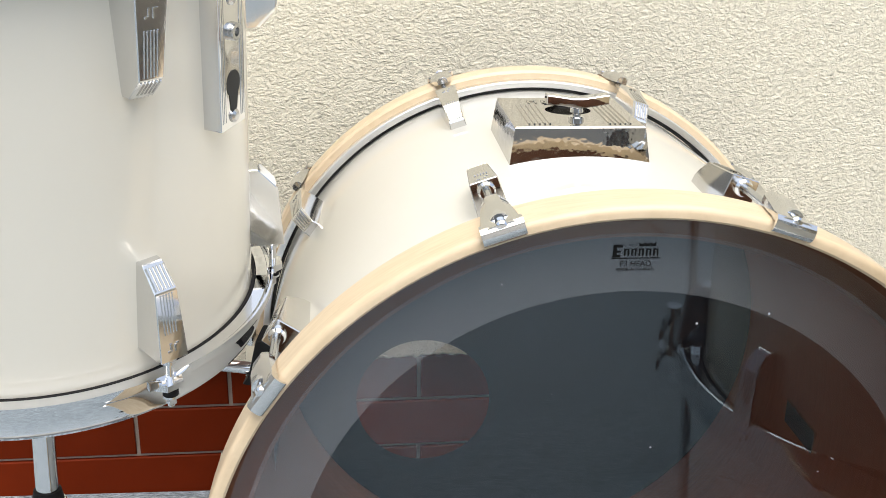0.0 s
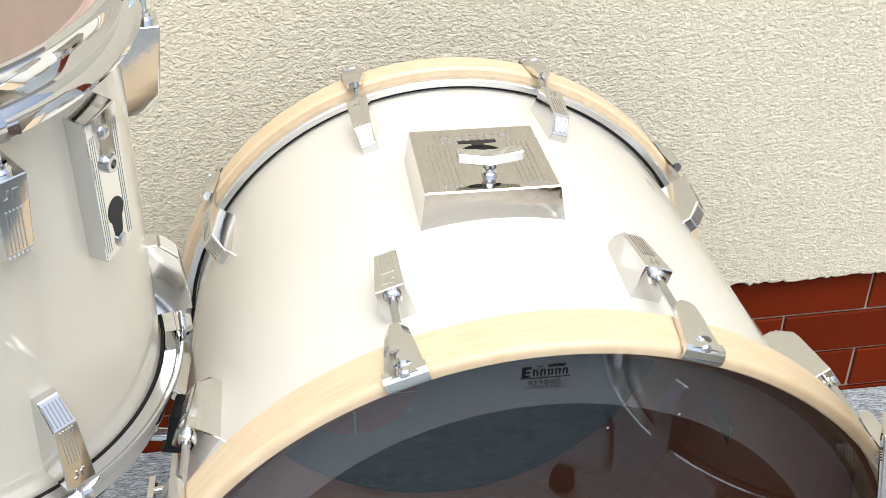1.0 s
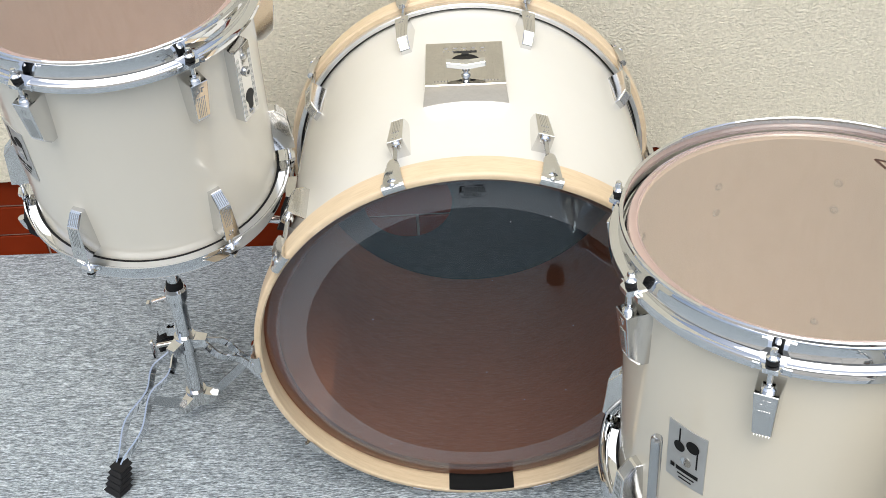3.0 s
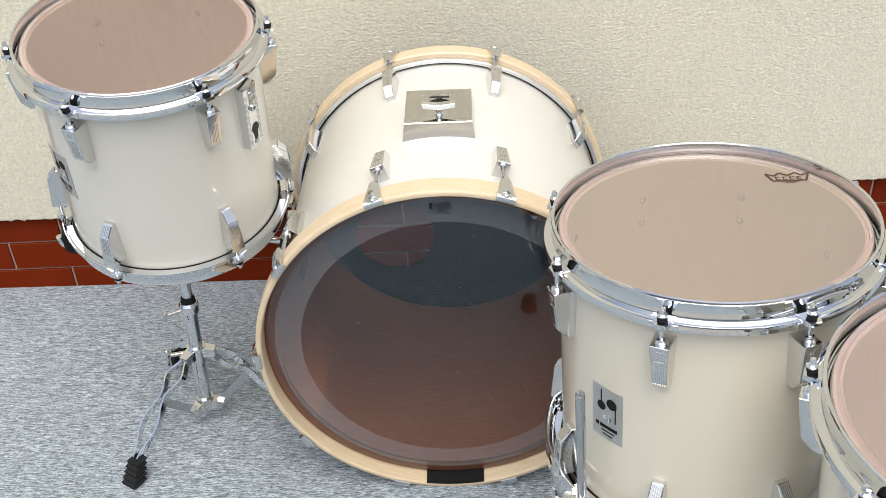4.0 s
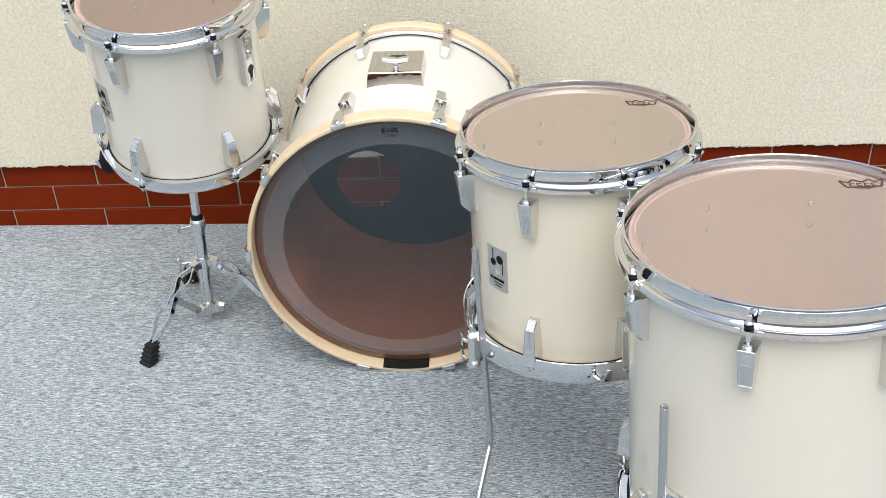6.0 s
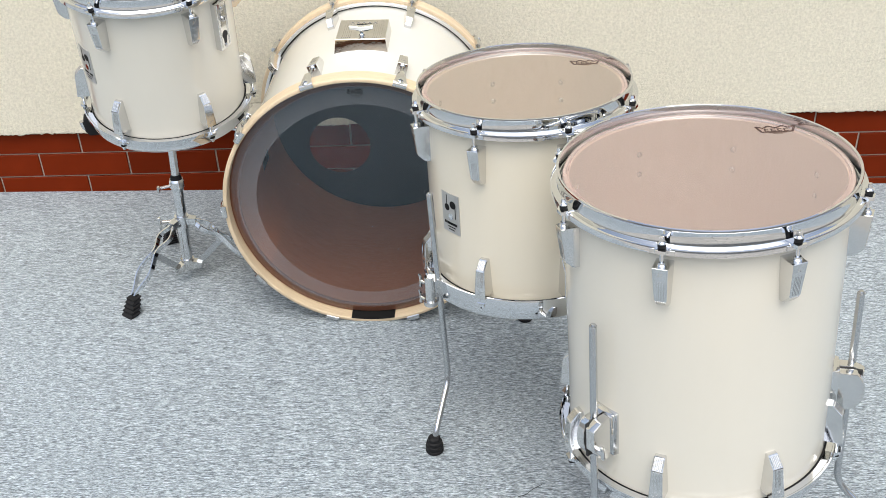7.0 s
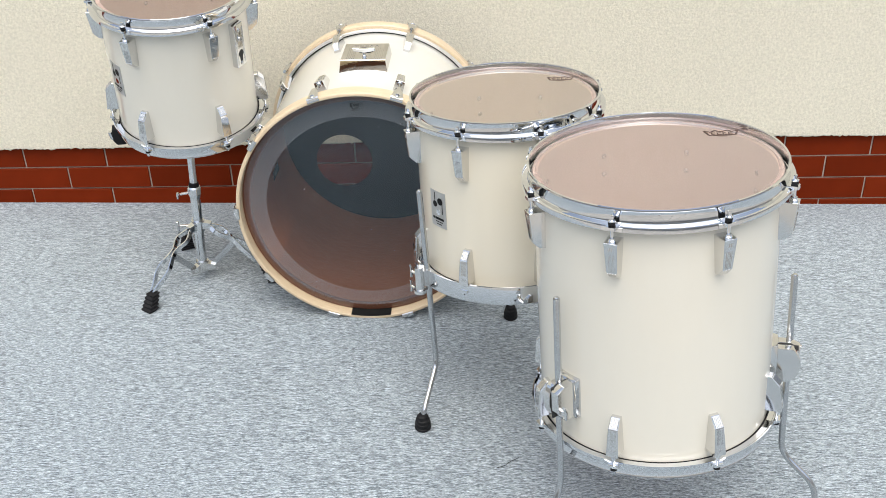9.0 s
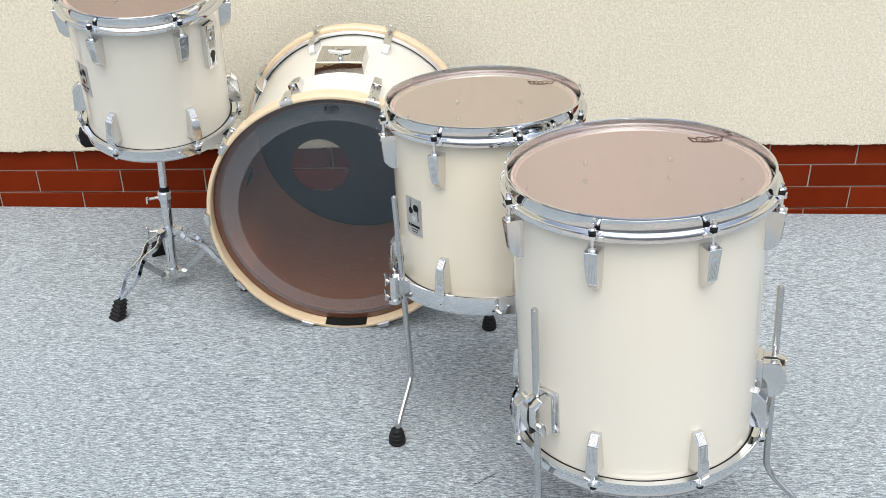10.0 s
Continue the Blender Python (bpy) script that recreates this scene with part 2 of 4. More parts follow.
def lathe(profile, n=96, closed=False, bm=None):
    """Turns (radius, z) points round z."""
    bm = bm or bmesh.new()
    rings = []
    for r, z in profile:
        if r < 1e-6:
            rings.append([bm.verts.new((0, 0, z))])
        else:
            rings.append([bm.verts.new((r * math.cos(2 * math.pi * k / n), r * math.sin(2 * math.pi * k / n), z)) for k in range(n)])
    pairs = list(zip(rings, rings[1:]))
    if closed:
        pairs.append((rings[-1], rings[0]))
    for a, b in pairs:
        for k in range(n):
            j = (k + 1) % n
            if len(a) == 1:
                bm.faces.new((a[0], b[k], b[j]))
            elif len(b) == 1:
                bm.faces.new((a[k], b[0], a[j]))
            else:
                bm.faces.new((a[k], b[k], b[j], a[j]))
    return bm


def box(bm, x0, x1, y0, y1, z0, z1, m=None):
    vs = [bm.verts.new((x, y, z)) for x in (x0, x1) for y in (y0, y1) for z in (z0, z1)]
    for q in ((0, 1, 3, 2), (4, 6, 7, 5), (0, 4, 5, 1), (2, 3, 7, 6), (0, 2, 6, 4), (1, 5, 7, 3)):
        bm.faces.new([vs[i] for i in q])
    if m is not None:
        bmesh.ops.transform(bm, matrix=m, verts=vs)
    return vs


def loft(bm, sections, cap=True):
    """Joins loops of equally many points into a skin."""
    loops = [[bm.verts.new(p) for p in s] for s in sections]
    n = len(loops[0])
    for a, b in zip(loops, loops[1:]):
        for k in range(n):
            j = (k + 1) % n
            bm.faces.new((a[k], a[j], b[j], b[k]))
    if cap:
        bm.faces.new(loops[0][::-1])
        bm.faces.new(loops[-1])
    return loops


def bevel(bm, width, segments=2):
    bmesh.ops.recalc_face_normals(bm, faces=bm.faces[:])
    edges = [e for e in bm.edges if len(e.link_faces) == 2 and e.calc_face_angle(0) > radians(20)]
    bmesh.ops.bevel(bm, geom=edges, offset=width, segments=segments, profile=0.6, affect="EDGES", clamp_overlap=True)
    return bm


def rod(bm, p0, p1, r0, r1=None, n=24):
    """A round bar between two points."""
    p0, p1 = Vector(p0), Vector(p1)
    r1 = r0 if r1 is None else r1
    q = (p1 - p0).to_track_quat("Z", "Y")
    secs = []
    for p, r in ((p0, r0), (p1, r1)):
        secs.append([p + q @ Vector((r * math.cos(2 * math.pi * k / n), r * math.sin(2 * math.pi * k / n), 0)) for k in range(n)])
    loft(bm, secs)
    return bm


def bent_bar(bm, pts, r, bend=0.02, n=14):
    """A round bar along points, with rounded bends."""
    pts = [Vector(p) for p in pts]
    line = [pts[0]]
    for a, b, c in zip(pts, pts[1:], pts[2:]):
        d = min(bend, (b - a).length * 0.45, (c - b).length * 0.45)
        s, e = b + (a - b).normalized() * d, b + (c - b).normalized() * d
        for k in range(7):
            t = k / 6
            line.append(s * (1 - t) ** 2 + b * 2 * t * (1 - t) + e * t * t)
    line.append(pts[-1])
    up = Vector((0.3, 0.7, 0.2)).normalized()
    secs = []
    for k, p in enumerate(line):
        d = (line[min(k + 1, len(line) - 1)] - line[max(k - 1, 0)]).normalized()
        x = d.cross(up).normalized()
        y = d.cross(x)
        secs.append([p + r * (x * math.cos(2 * math.pi * j / n) + y * math.sin(2 * math.pi * j / n)) for j in range(n)])
    loft(bm, secs)
    return bm


def strap(bm, pts, wide, thick, side):
    """A flat metal strip along points; side is the direction of its width."""
    pts = [Vector(p) for p in pts]
    side = Vector(side).normalized()
    secs = []
    for k, p in enumerate(pts):
        d = (pts[min(k + 1, len(pts) - 1)] - pts[max(k - 1, 0)]).normalized()
        nrm = d.cross(side).normalized()
        s = side * (wide / 2)
        t = nrm * (thick / 2)
        secs.append([p + s + t, p - s + t, p - s - t, p + s - t])
    loft(bm, secs)
    return bm


def around(theta, r=0.0, z=0.0):
    """Out at radius r and height z of a drum, x pointing outwards."""
    return Matrix.Rotation(radians(theta), 4, "Z") @ Matrix.Translation((r, 0, z))


def curved_plate(r, theta, half, z0, z1, thick, n=10):
    """A plate bent round a drum of radius r."""
    bm = bmesh.new()
    secs = []
    for k in range(n + 1):
        a = radians(theta - half + 2 * half * k / n)
        c, s = math.cos(a), math.sin(a)
        secs.append([(rr * c, rr * s, z) for rr, z in ((r, z0), (r + thick, z0), (r + thick, z1), (r, z1))])
    loft(bm, secs)
    return bm


def flat_on_drum(r, theta, z, shape):
    """Turns flat (across, up) outlines into thin patches lying on a drum."""
    bm = bmesh.new()
    for outline in shape:
        front, back = [], []
        for u, w in outline:
            a = radians(theta) + u / r
            for rr, lst in ((r, back), (r + 0.0004, front)):
                lst.append(bm.verts.new((rr * math.cos(a), rr * math.sin(a), z + w)))
        k = len(front)
        bm.faces.new(front)
        for i in range(k):
            j = (i + 1) % k
            bm.faces.new((front[i], front[j], back[j], back[i]))
    return bm


def disc(cx, cy, r, n=18):
    return [(cx + r * math.cos(2 * math.pi * k / n), cy + r * math.sin(2 * math.pi * k / n)) for k in range(n)]


def bar(x0, x1, y0, y1):
    return [(x0, y0), (x1, y0), (x1, y1), (x0, y1)]


def film_marks(shape, z):
    """Flat printed marks at height z."""
    bm = bmesh.new()
    for outline in shape:
        vs = [bm.verts.new((u, w, z)) for u, w in outline]
        bm.faces.new(vs)
    return bm


def words(name, text, size, mat, parent, m):
    cu = bpy.data.curves.new(name, "FONT")
    cu.body, cu.size, cu.align_x = text, size, "CENTER"
    cu.materials.append(mat)
    ob = new(name, cu)
    ob.parent = parent
    ob.matrix_basis = m
    return ob


# ---- setting ----
def ground_z(x, y):
    """The height of the yard, which falls slightly along the wall."""
    return -0.007 - 0.0178 * x - 0.0145 * y


def slope(bm):
    for v in bm.verts:
        v.co.z += ground_z(v.co.x, v.co.y)


def slab(name, mat, x0, x1, y0, y1, z0, z1, label, category, sloping=False):
    bm = bmesh.new()
    box(bm, x0, x1, y0, y1, z0, z1)
    if sloping:
        slope(bm)
    return tagged(new(name, mesh_of(name, bm, mat)), label, category, kind="structure")


ground = slab("ground", STONE, -60, 60, -60, 60, -0.30, -0.007, "pale stone paving round the house", "ground", True)


def plaster_wall():
    """The plastered wall; its lower edge overhangs the tiles and is trowelled unevenly."""
    bm = bmesh.new()
    xs = [-9.0] + [-1.6 + 0.006 * k for k in range(634)] + [9.0]
    secs = []
    for k, x in enumerate(xs):
        z = 0.1945 + 0.0030 * math.sin(2.1 * x + 0.4) + random.uniform(-0.0016, 0.0016) + 0.0012 * math.sin(37 * x) + (random.uniform(-0.004, 0.0) if random.random() < 0.06 else 0.0)
        y = -0.014 + random.uniform(-0.0006, 0.0006)
        secs.append([(x, -0.014, 3.2), (x, -0.014, 0.216), (x, y + 0.0004, z + 0.003), (x, y + 0.003, z), (x, 0.06, z + 0.001), (x, 0.30, z + 0.001), (x, 0.30, 3.2)])
    loft(bm, secs)
    return tagged(new("wall_north", mesh_of("wall_north", bm, PLASTER)), "cream house wall with rough sand plaster", "wall", kind="structure")


plaster_wall()
wall_base = slab("wall_base", GROUT, -9, 9, 0.009, 0.29, -0.30, 0.190, "grey grouted base of the house wall", "wall")
# unseen walls on three sides, added so the chrome has something to reflect
added_wall_south = slab("added_wall_south", ADDED_WALL, -9, 9, -8.3, -8.0, -0.40, 3.0, "plain pale grey wall, unseen, added for reflections", "wall")
added_wall_west = slab("added_wall_west", ADDED_WALL, -9.3, -9.0, -8.3, 0.3, -0.40, 3.0, "plain pale grey wall, unseen, added for reflections", "wall")
added_wall_east = slab("added_wall_east", ADDED_WALL, 9.0, 9.3, -8.3, 0.3, -0.40, 3.0, "plain pale grey wall, unseen, added for reflections", "wall")

bm = bmesh.new()
box(bm, -4.5, 4.5, -2.2, 0.003, -0.0065, 0.0)
bevel(bm, 0.002, 2)
slope(bm)
carpet = tagged(new("carpet", mesh_of("carpet", bm, CARPET)), "grey heather low-pile carpet laid on the paving", "carpet")


# ---- drum hardware, each mesh built once ----
def lug_mesh():
    """A wedge-shaped cast lug: x out from the shell, z away from the rod."""
    bm = bmesh.new()
    rows = ((0.000, 0.0122, 0.0275, 0.0), (0.052, 0.0096, 0.0218, 0.0), (0.068, 0.0086, 0.0066, 0.0))
    secs = []
    for z, w, h, _ in rows:
        secs.append([(-0.006, -w, z), (h, -w * 0.88, z), (h, w * 0.88, z), (-0.006, w, z)])
    loft(bm, secs)
    bevel(bm, 0.0007, 1)
    return mesh_of("lug", bm, CAST, 10)


def ribs_mesh():
    """The raised ribs and mark on a lug's face."""
    bm = bmesh.new()
    for k in range(5):
        y = -0.0044 + 0.0022 * k
        secs = []
        for x, z in ((0.0250, 0.021), (0.0218, 0.0505)):
            secs.append([(x - 0.001, y - 0.0005, z), (x + 0.0010, y - 0.0005, z), (x + 0.0010, y + 0.0005, z), (x - 0.001, y + 0.0005, z)])
        loft(bm, secs)
    for k in range(6):
        y = -0.0065 + 0.0026 * k
        secs = []
        for x, z in ((0.0204, 0.0533), (0.0086, 0.0658)):
            secs.append([(x - 0.0006, y - 0.0012, z - 0.0006), (x + 0.0012, y - 0.0001, z + 0.0012), (x + 0.0012, y + 0.0001, z + 0.0012), (x - 0.0006, y + 0.0012, z - 0.0006)])
        loft(bm, secs)
    for y0, y1, z0, z1 in ((-0.0044, -0.001, 0.0070, 0.0083), (-0.0023, -0.001, 0.0083, 0.0135), (0.001, 0.0023, 0.0070, 0.0122), (0.0023, 0.0044, 0.0122, 0.0135)):
        box(bm, 0.0245, 0.0279 - 0.110 * z0, y0, y1, z0, z1)
    return mesh_of("ribs", bm, CAST, 10)


def collar_mesh():
    bm = lathe([(0.0032, -0.001), (0.0068, -0.001), (0.0068, 0.0022), (0.0052, 0.0040), (0.0052, 0.0065), (0.0032, 0.0065)], 16, closed=True)
    return mesh_of("collar", bm, CHROME)


def tom_rod_mesh():
    """A tension rod; z = 0 where it enters the lug, its square head on top."""
    bm = bmesh.new()
    rod(bm, (0, 0, -0.003), (0, 0, 0.037), 0.0029)
    lathe([(0.0, 0.0365), (0.0058, 0.0365), (0.0060, 0.0382), (0.0036, 0.0398), (0.0, 0.0398)], 16, bm=bm)
    box(bm, -0.0027, 0.0027, -0.0027, 0.0027, 0.0395, 0.0450)
    lathe([(0.0029, 0.0445), (0.0026, 0.0465), (0.0, 0.0472)], 12, bm=bm)
    return mesh_of("tension_rod", bm, CHROME)


def washer_mesh():
    bm = lathe([(0.003, 0.0306), (0.0052, 0.0306), (0.0058, 0.0332), (0.0054, 0.0362), (0.003, 0.0362)], 16, closed=True)
    return mesh_of("washer", bm, RUBBER)


def screw_mesh():
    bm = lathe([(0.0, 0.0024), (0.0030, 0.0020), (0.0048, 0.0005), (0.0048, -0.0006), (0.0, -0.0006)], 14)
    return mesh_of("screw", bm, STEEL)


LUG, RIBS, COLLAR, ROD, WASHER, SCREW = lug_mesh(), ribs_mesh(), collar_mesh(), tom_rod_mesh(), washer_mesh(), screw_mesh()
FLIP = Matrix.Rotation(math.pi, 4, "X")


def hoop_bm(r, z, up, lugs, spin):
    """A flanged steel hoop seated at height z; up is 1 for the top and -1 for the bottom. Ears at the rods."""
    prof = [(r + 0.0042, 0.0235), (r + 0.0048, 0.0258), (r + 0.0064, 0.0268), (r + 0.0082, 0.0260), (r + 0.0088, 0.0240), (r + 0.0078, 0.0220), (r + 0.0076, 0.0050),
            (r + 0.0086, 0.0032), (r + 0.0150, 0.0024), (r + 0.0174, 0.0012), (r + 0.0182, -0.0010), (r + 0.0182, -0.0075),
            (r + 0.0164, -0.0075), (r + 0.0162, -0.0016), (r + 0.0148, 0.0004), (r + 0.0068, 0.0010), (r + 0.0050, 0.0035)]
    bm = lathe([(a, z + up * b) for a, b in prof], 120, closed=True)
    for k in range(lugs):
        m = around(spin + 360 / lugs * k, r, z + up * 0.003)
        vs = []
        for s in ((0.008, 0.0125, 0.0012), (0.0165, 0.0105, 0.0012), (0.0260, 0.0065, -0.0010)):
            x, w, top = s
            vs.append([m @ Vector((x, -w, up * top)), m @ Vector((x, w, up * top)), m @ Vector((x, w, up * -0.0060)), m @ Vector((x, -w, up * -0.0060))])
        loft(bm, vs)
        for side in (-1, 1):
            vs = []
            for x, w in ((0.0195, 0.0065), (0.0195, 0.0165)):
                lo = -0.0065 if w < 0.01 else -0.0100
                vs.append([m @ Vector((x - 0.004, side * w, up * -0.003)), m @ Vector((x, side * w, up * -0.003)),
                           m @ Vector((x, side * w, up * lo)), m @ Vector((x - 0.004, side * w, up * lo))])
            loft(bm, vs)
    return bm


def badge(parent, r, theta, z):
    """A silver name plate with dark round emblem shapes and bars."""
    b = part("badge", curved_plate(r, theta, math.degrees(0.0225 / r), z - 0.038, z + 0.038, 0.0012), SILVER, parent, "silver maker's plate with black emblem")
    ink = flat_on_drum(r + 0.0013, theta, z, [
        disc(-0.008, 0.010, 0.0065), disc(0.0075, 0.018, 0.0075), bar(-0.0090, -0.0075, 0.010, 0.034), bar(0.0125, 0.0140, -0.008, 0.018),
        bar(-0.017, -0.012, -0.0225, -0.0175), bar(-0.010, 0.016, -0.0225, -0.0175), bar(-0.008, 0.012, -0.0275, -0.0258), bar(-0.006, 0.009, -0.0325, -0.0310)])
    part("emblem", ink, BLACK, b)
    ring = flat_on_drum(r + 0.0013, theta, z, [disc(0.001, -0.006, 0.0062)])
    part("emblem", ring, CHROME, b)


def logo_shape(s):
    """A crown-like outline of thin strokes with bars for letters under it."""
    pts = [(-1.0, 0.45), (-0.62, 0.22), (-0.38, 0.5), (0.0, 0.24), (0.38, 0.5), (0.62, 0.22), (1.0, 0.45), (0.78, -0.28), (-0.78, -0.28)]
    out = []
    t = 0.06
    for (ax, ay), (bx, by) in zip(pts, pts[1:] + pts[:1]):
        d = Vector((bx - ax, by - ay)).normalized()
        nx, ny = -d.y * t, d.x * t
        out.append([((ax + nx) * s, (ay + ny) * s), ((ax - nx) * s, (ay - ny) * s), ((bx - nx) * s, (by - ny) * s), ((bx + nx) * s, (by + ny) * s)])
    for k in range(4):
        x = -0.62 + 0.33 * k
        out.append([(a * s, b * s) for a, b in bar(x, x + 0.07, -0.18, 0.12)])
        out.append([(a * s, b * s) for a, b in bar(x, x + 0.24, 0.06, 0.12)])
        out.append([(a * s, b * s) for a, b in bar(x, x + 0.24, -0.18, -0.12)])
    out.append([(a * s, b * s) for a, b in bar(-0.45, 0.45, -0.42, -0.37)])
    out.append([(a * s, b * s) for a, b in bar(-0.25, 0.25, -0.52, -0.48)])
    return out


LIP = 0.011


def tom_drum(name, m, depth, r, lugs, spin, label, category, badge_at=None, logo_at=None, lug_drop=(0.024, 0.024), paint=LACQUER, film=CLEAR_SKIN):
    """A cream tom with steel hoops, clear skins, lugs and rods; its base is at z = 0."""
    t = thing(name, m, label, category)
    part("shell", lathe([(r - 0.005, -LIP), (r - 0.0015, -LIP), (r, 0.002 - LIP), (r, depth + LIP - 0.002), (r - 0.0015, depth + LIP), (r - 0.005, depth + LIP)], 128, closed=True), paint, t, "cream lacquered shell")
    part("shell_lining", lathe([(r - 0.0095, 0.003 - LIP), (r - 0.0055, 0.001 - LIP), (r - 0.0055, depth + LIP - 0.001), (r - 0.0095, depth + LIP - 0.003)], 96, closed=True), BEECH, t, "bare beech inside")
    for z, up, nm in ((depth, 1, "top"), (0.0, -1, "bottom")):
        h = z + up * LIP
        skin = part(nm + "_skin", lathe([(0, h + up * 0.0035), (r * 0.5, h + up * 0.0035), (r - 0.010, h + up * 0.0037)], 120), film, t, "clear plastic skin, slightly pink")
        part("skin_edge", lathe([(r - 0.010, h + up * 0.0037), (r - 0.0085, h + up * 0.0042), (r - 0.007, h + up * 0.0030), (r - 0.001, h + up * 0.0020), (r + 0.0008, h - up * 0.0012)], 120), SKIN_EDGE, skin, "pinkish shaped edge of the skin")
        part("skin_ring", lathe([(r + 0.0027, z + up * 0.0008), (r + 0.0136, z + up * 0.0004), (r + 0.0136, z - up * 0.0026), (r + 0.0126, z - up * 0.0036), (r + 0.0037, z - up * 0.0036), (r + 0.0027, z - up * 0.0026)], 120, closed=True), CHROME, skin)
        # thin black ring closes the space between shell and skin ring
        part("black_ring", lathe([(r + 0.0003, z + up * 0.0002), (r + 0.0026, z + up * 0.0002), (r + 0.0026, z - up * 0.0034), (r + 0.0003, z - up * 0.0034)], 120, closed=True), RUBBER, skin, "thin black ring between shell and skin ring")
        part(nm + "_hoop", hoop_bm(r, z, up, lugs, spin), CHROME, t, "chromed steel hoop")
        if up > 0 and logo_at:
            (lx, ly, rot, s) = logo_at
            mm = Matrix.Translation((lx, ly, 0)) @ Matrix.Rotation(radians(rot), 4, "Z")
            bm = film_marks(logo_shape(s), h + 0.0041)
            bmesh.ops.transform(bm, matrix=mm, verts=bm.verts[:])
            part("printed_logo", bm, BROWN_INK, skin)
        for k in range(lugs):
            a = spin + 360 / lugs * k
            base = around(a, r, z - up * lug_drop[0 if up > 0 else 1])
            turn = FLIP if up > 0 else Matrix()
            lg = part("lug", LUG, CAST, t, m=base @ turn)
            part("ribs", RIBS, CAST, lg)
            part("collar", COLLAR, CHROME, lg, m=turn @ Matrix.Translation((0.0185, 0, 0)) if up > 0 else FLIP @ Matrix.Translation((0.0185, 0, 0)))
            rd = part("tension_rod", ROD, CHROME, t, m=around(a, r + 0.0185, z - up * 0.027) @ (Matrix() if up > 0 else FLIP))
            part("washer", WASHER, RUBBER, rd, "black washer")
            for dz in (0.043, 0.078):
                part("screw", SCREW, STEEL, t, m=around(a, r - 0.0095, z - up * dz) @ Matrix.Rotation(-math.pi / 2, 4, "Y"))
    if badge_at:
        badge(t, r, badge_at[0], badge_at[1])
    return t


def rubber_foot(parent, m, r=0.0165, h=0.040):
    """A ribbed rubber foot with its sole at the origin of m."""
    prof = [(0, 0), (r * 0.92, 0), (r * 1.04, h * 0.06), (r * 1.04, h * 0.16), (r * 0.96, h * 0.2), (r * 1.02, h * 0.26), (r * 1.0, h * 0.42), (r * 0.92, h * 0.46),
            (r * 0.90, h * 0.62), (r * 0.74, h * 0.68), (r * 0.70, h * 0.84), (r * 0.50, h * 0.92), (0, h * 0.95)]
    return part("rubber_foot", lathe(prof, 24), RUBBER, parent, "black ribbed rubber foot", m)


def leg(parent, pts, r, foot_r=0.0165, foot_h=0.040):
    """A bent leg bar given in the world, its foot at the last point."""
    inv = parent.matrix_basis.inverted()
    bm = bmesh.new()
    x, y, _ = pts[-1]
    pts = list(pts[:-1]) + [(x, y, ground_z(x, y))]
    low = Vector(pts[-1]) + Vector((0, 0, 0.022))
    bent_bar(bm, list(pts[:-1]) + [low], r, 0.028)
    bm2 = bm
    top = Vector(pts[0])
    lathe([(0, 0.004), (r * 0.6, 0.003), (r, -0.001), (r, -0.003)], 14, bm=bm2)
    bmesh.ops.translate(bm2, vec=top, verts=bm2.verts[-43:])
    ob = part("leg", bm2, STEEL, parent, "bent steel leg", inv)
    rubber_foot(ob, Matrix.Translation(pts[-1]), foot_r, foot_h)
    return ob


def leg_clamp(parent, r, theta, z):
    """A cast clamp for a leg: plate on the shell, split block with a round cheek, wing screw."""
    m = around(theta, r, z)
    bm = bmesh.new()
    loft(bm, [[(-0.006, -0.024, -0.040), (-0.006, 0.022, -0.040), (-0.006, 0.022, 0.040), (-0.006, -0.024, 0.040)],
              [(0.009, -0.022, -0.037), (0.009, 0.020, -0.037), (0.009, 0.020, 0.037), (0.009, -0.022, 0.037)]])
    bevel(bm, 0.002, 2)
    bmesh.ops.transform(bm, matrix=m, verts=bm.verts[:])
    base = part("clamp_plate", bm, CAST, parent, "chromed clamp plate")
    for y0, y1, nm in ((-0.018, -0.004, "clamp_cheek"), (0.0, 0.016, "clamp_block")):
        bm = bmesh.new()
        prof = [(0.008, 0.032)]
        for k in range(13):
            a = radians(62 - 152 * k / 12)
            prof.append((0.022 + 0.026 * math.cos(a), 0.0 + 0.036 * math.sin(a)))
        prof.append((0.008, -0.036))
        if nm == "clamp_block":
            prof = [(0.008, 0.034), (0.030, 0.034), (0.046, 0.026), (0.046, -0.012), (0.030, -0.034), (0.008, -0.034)]
        loft(bm, [[(x, y0, zz) for x, zz in prof], [(x, y1, zz) for x, zz in prof]])
        bevel(bm, 0.0015, 2)
        bmesh.ops.transform(bm, matrix=m, verts=bm.verts[:])
        part(nm, bm, CAST, base)
    # dark filler in the split, its shade given as colour
    bm = bmesh.new()
    box(bm, 0.010, 0.043, -0.004, 0.0, -0.030, 0.030, m)
    part("clamp_gap_shade", bm, RECESS_SHADE, base)
    bm = bmesh.new()
    rod(bm, (0.036, 0.012, -0.012), (0.036, 0.026, -0.012), 0.006)
    loft(bm, [[(0.030, 0.026, -0.020), (0.030, 0.031, -0.020), (0.042, 0.031, -0.020), (0.042, 0.026, -0.020)],
              [(0.032, 0.024, -0.004), (0.032, 0.032, -0.004), (0.042, 0.032, -0.004), (0.042, 0.024, -0.004)],
              [(0.044, 0.030, 0.010), (0.044, 0.036, 0.010), (0.050, 0.036, 0.010), (0.050, 0.030, 0.010)]])
    bevel(bm, 0.001, 2)
    bmesh.ops.transform(bm, matrix=m, verts=bm.verts[:])
    part("wing_screw", bm, CAST, base)


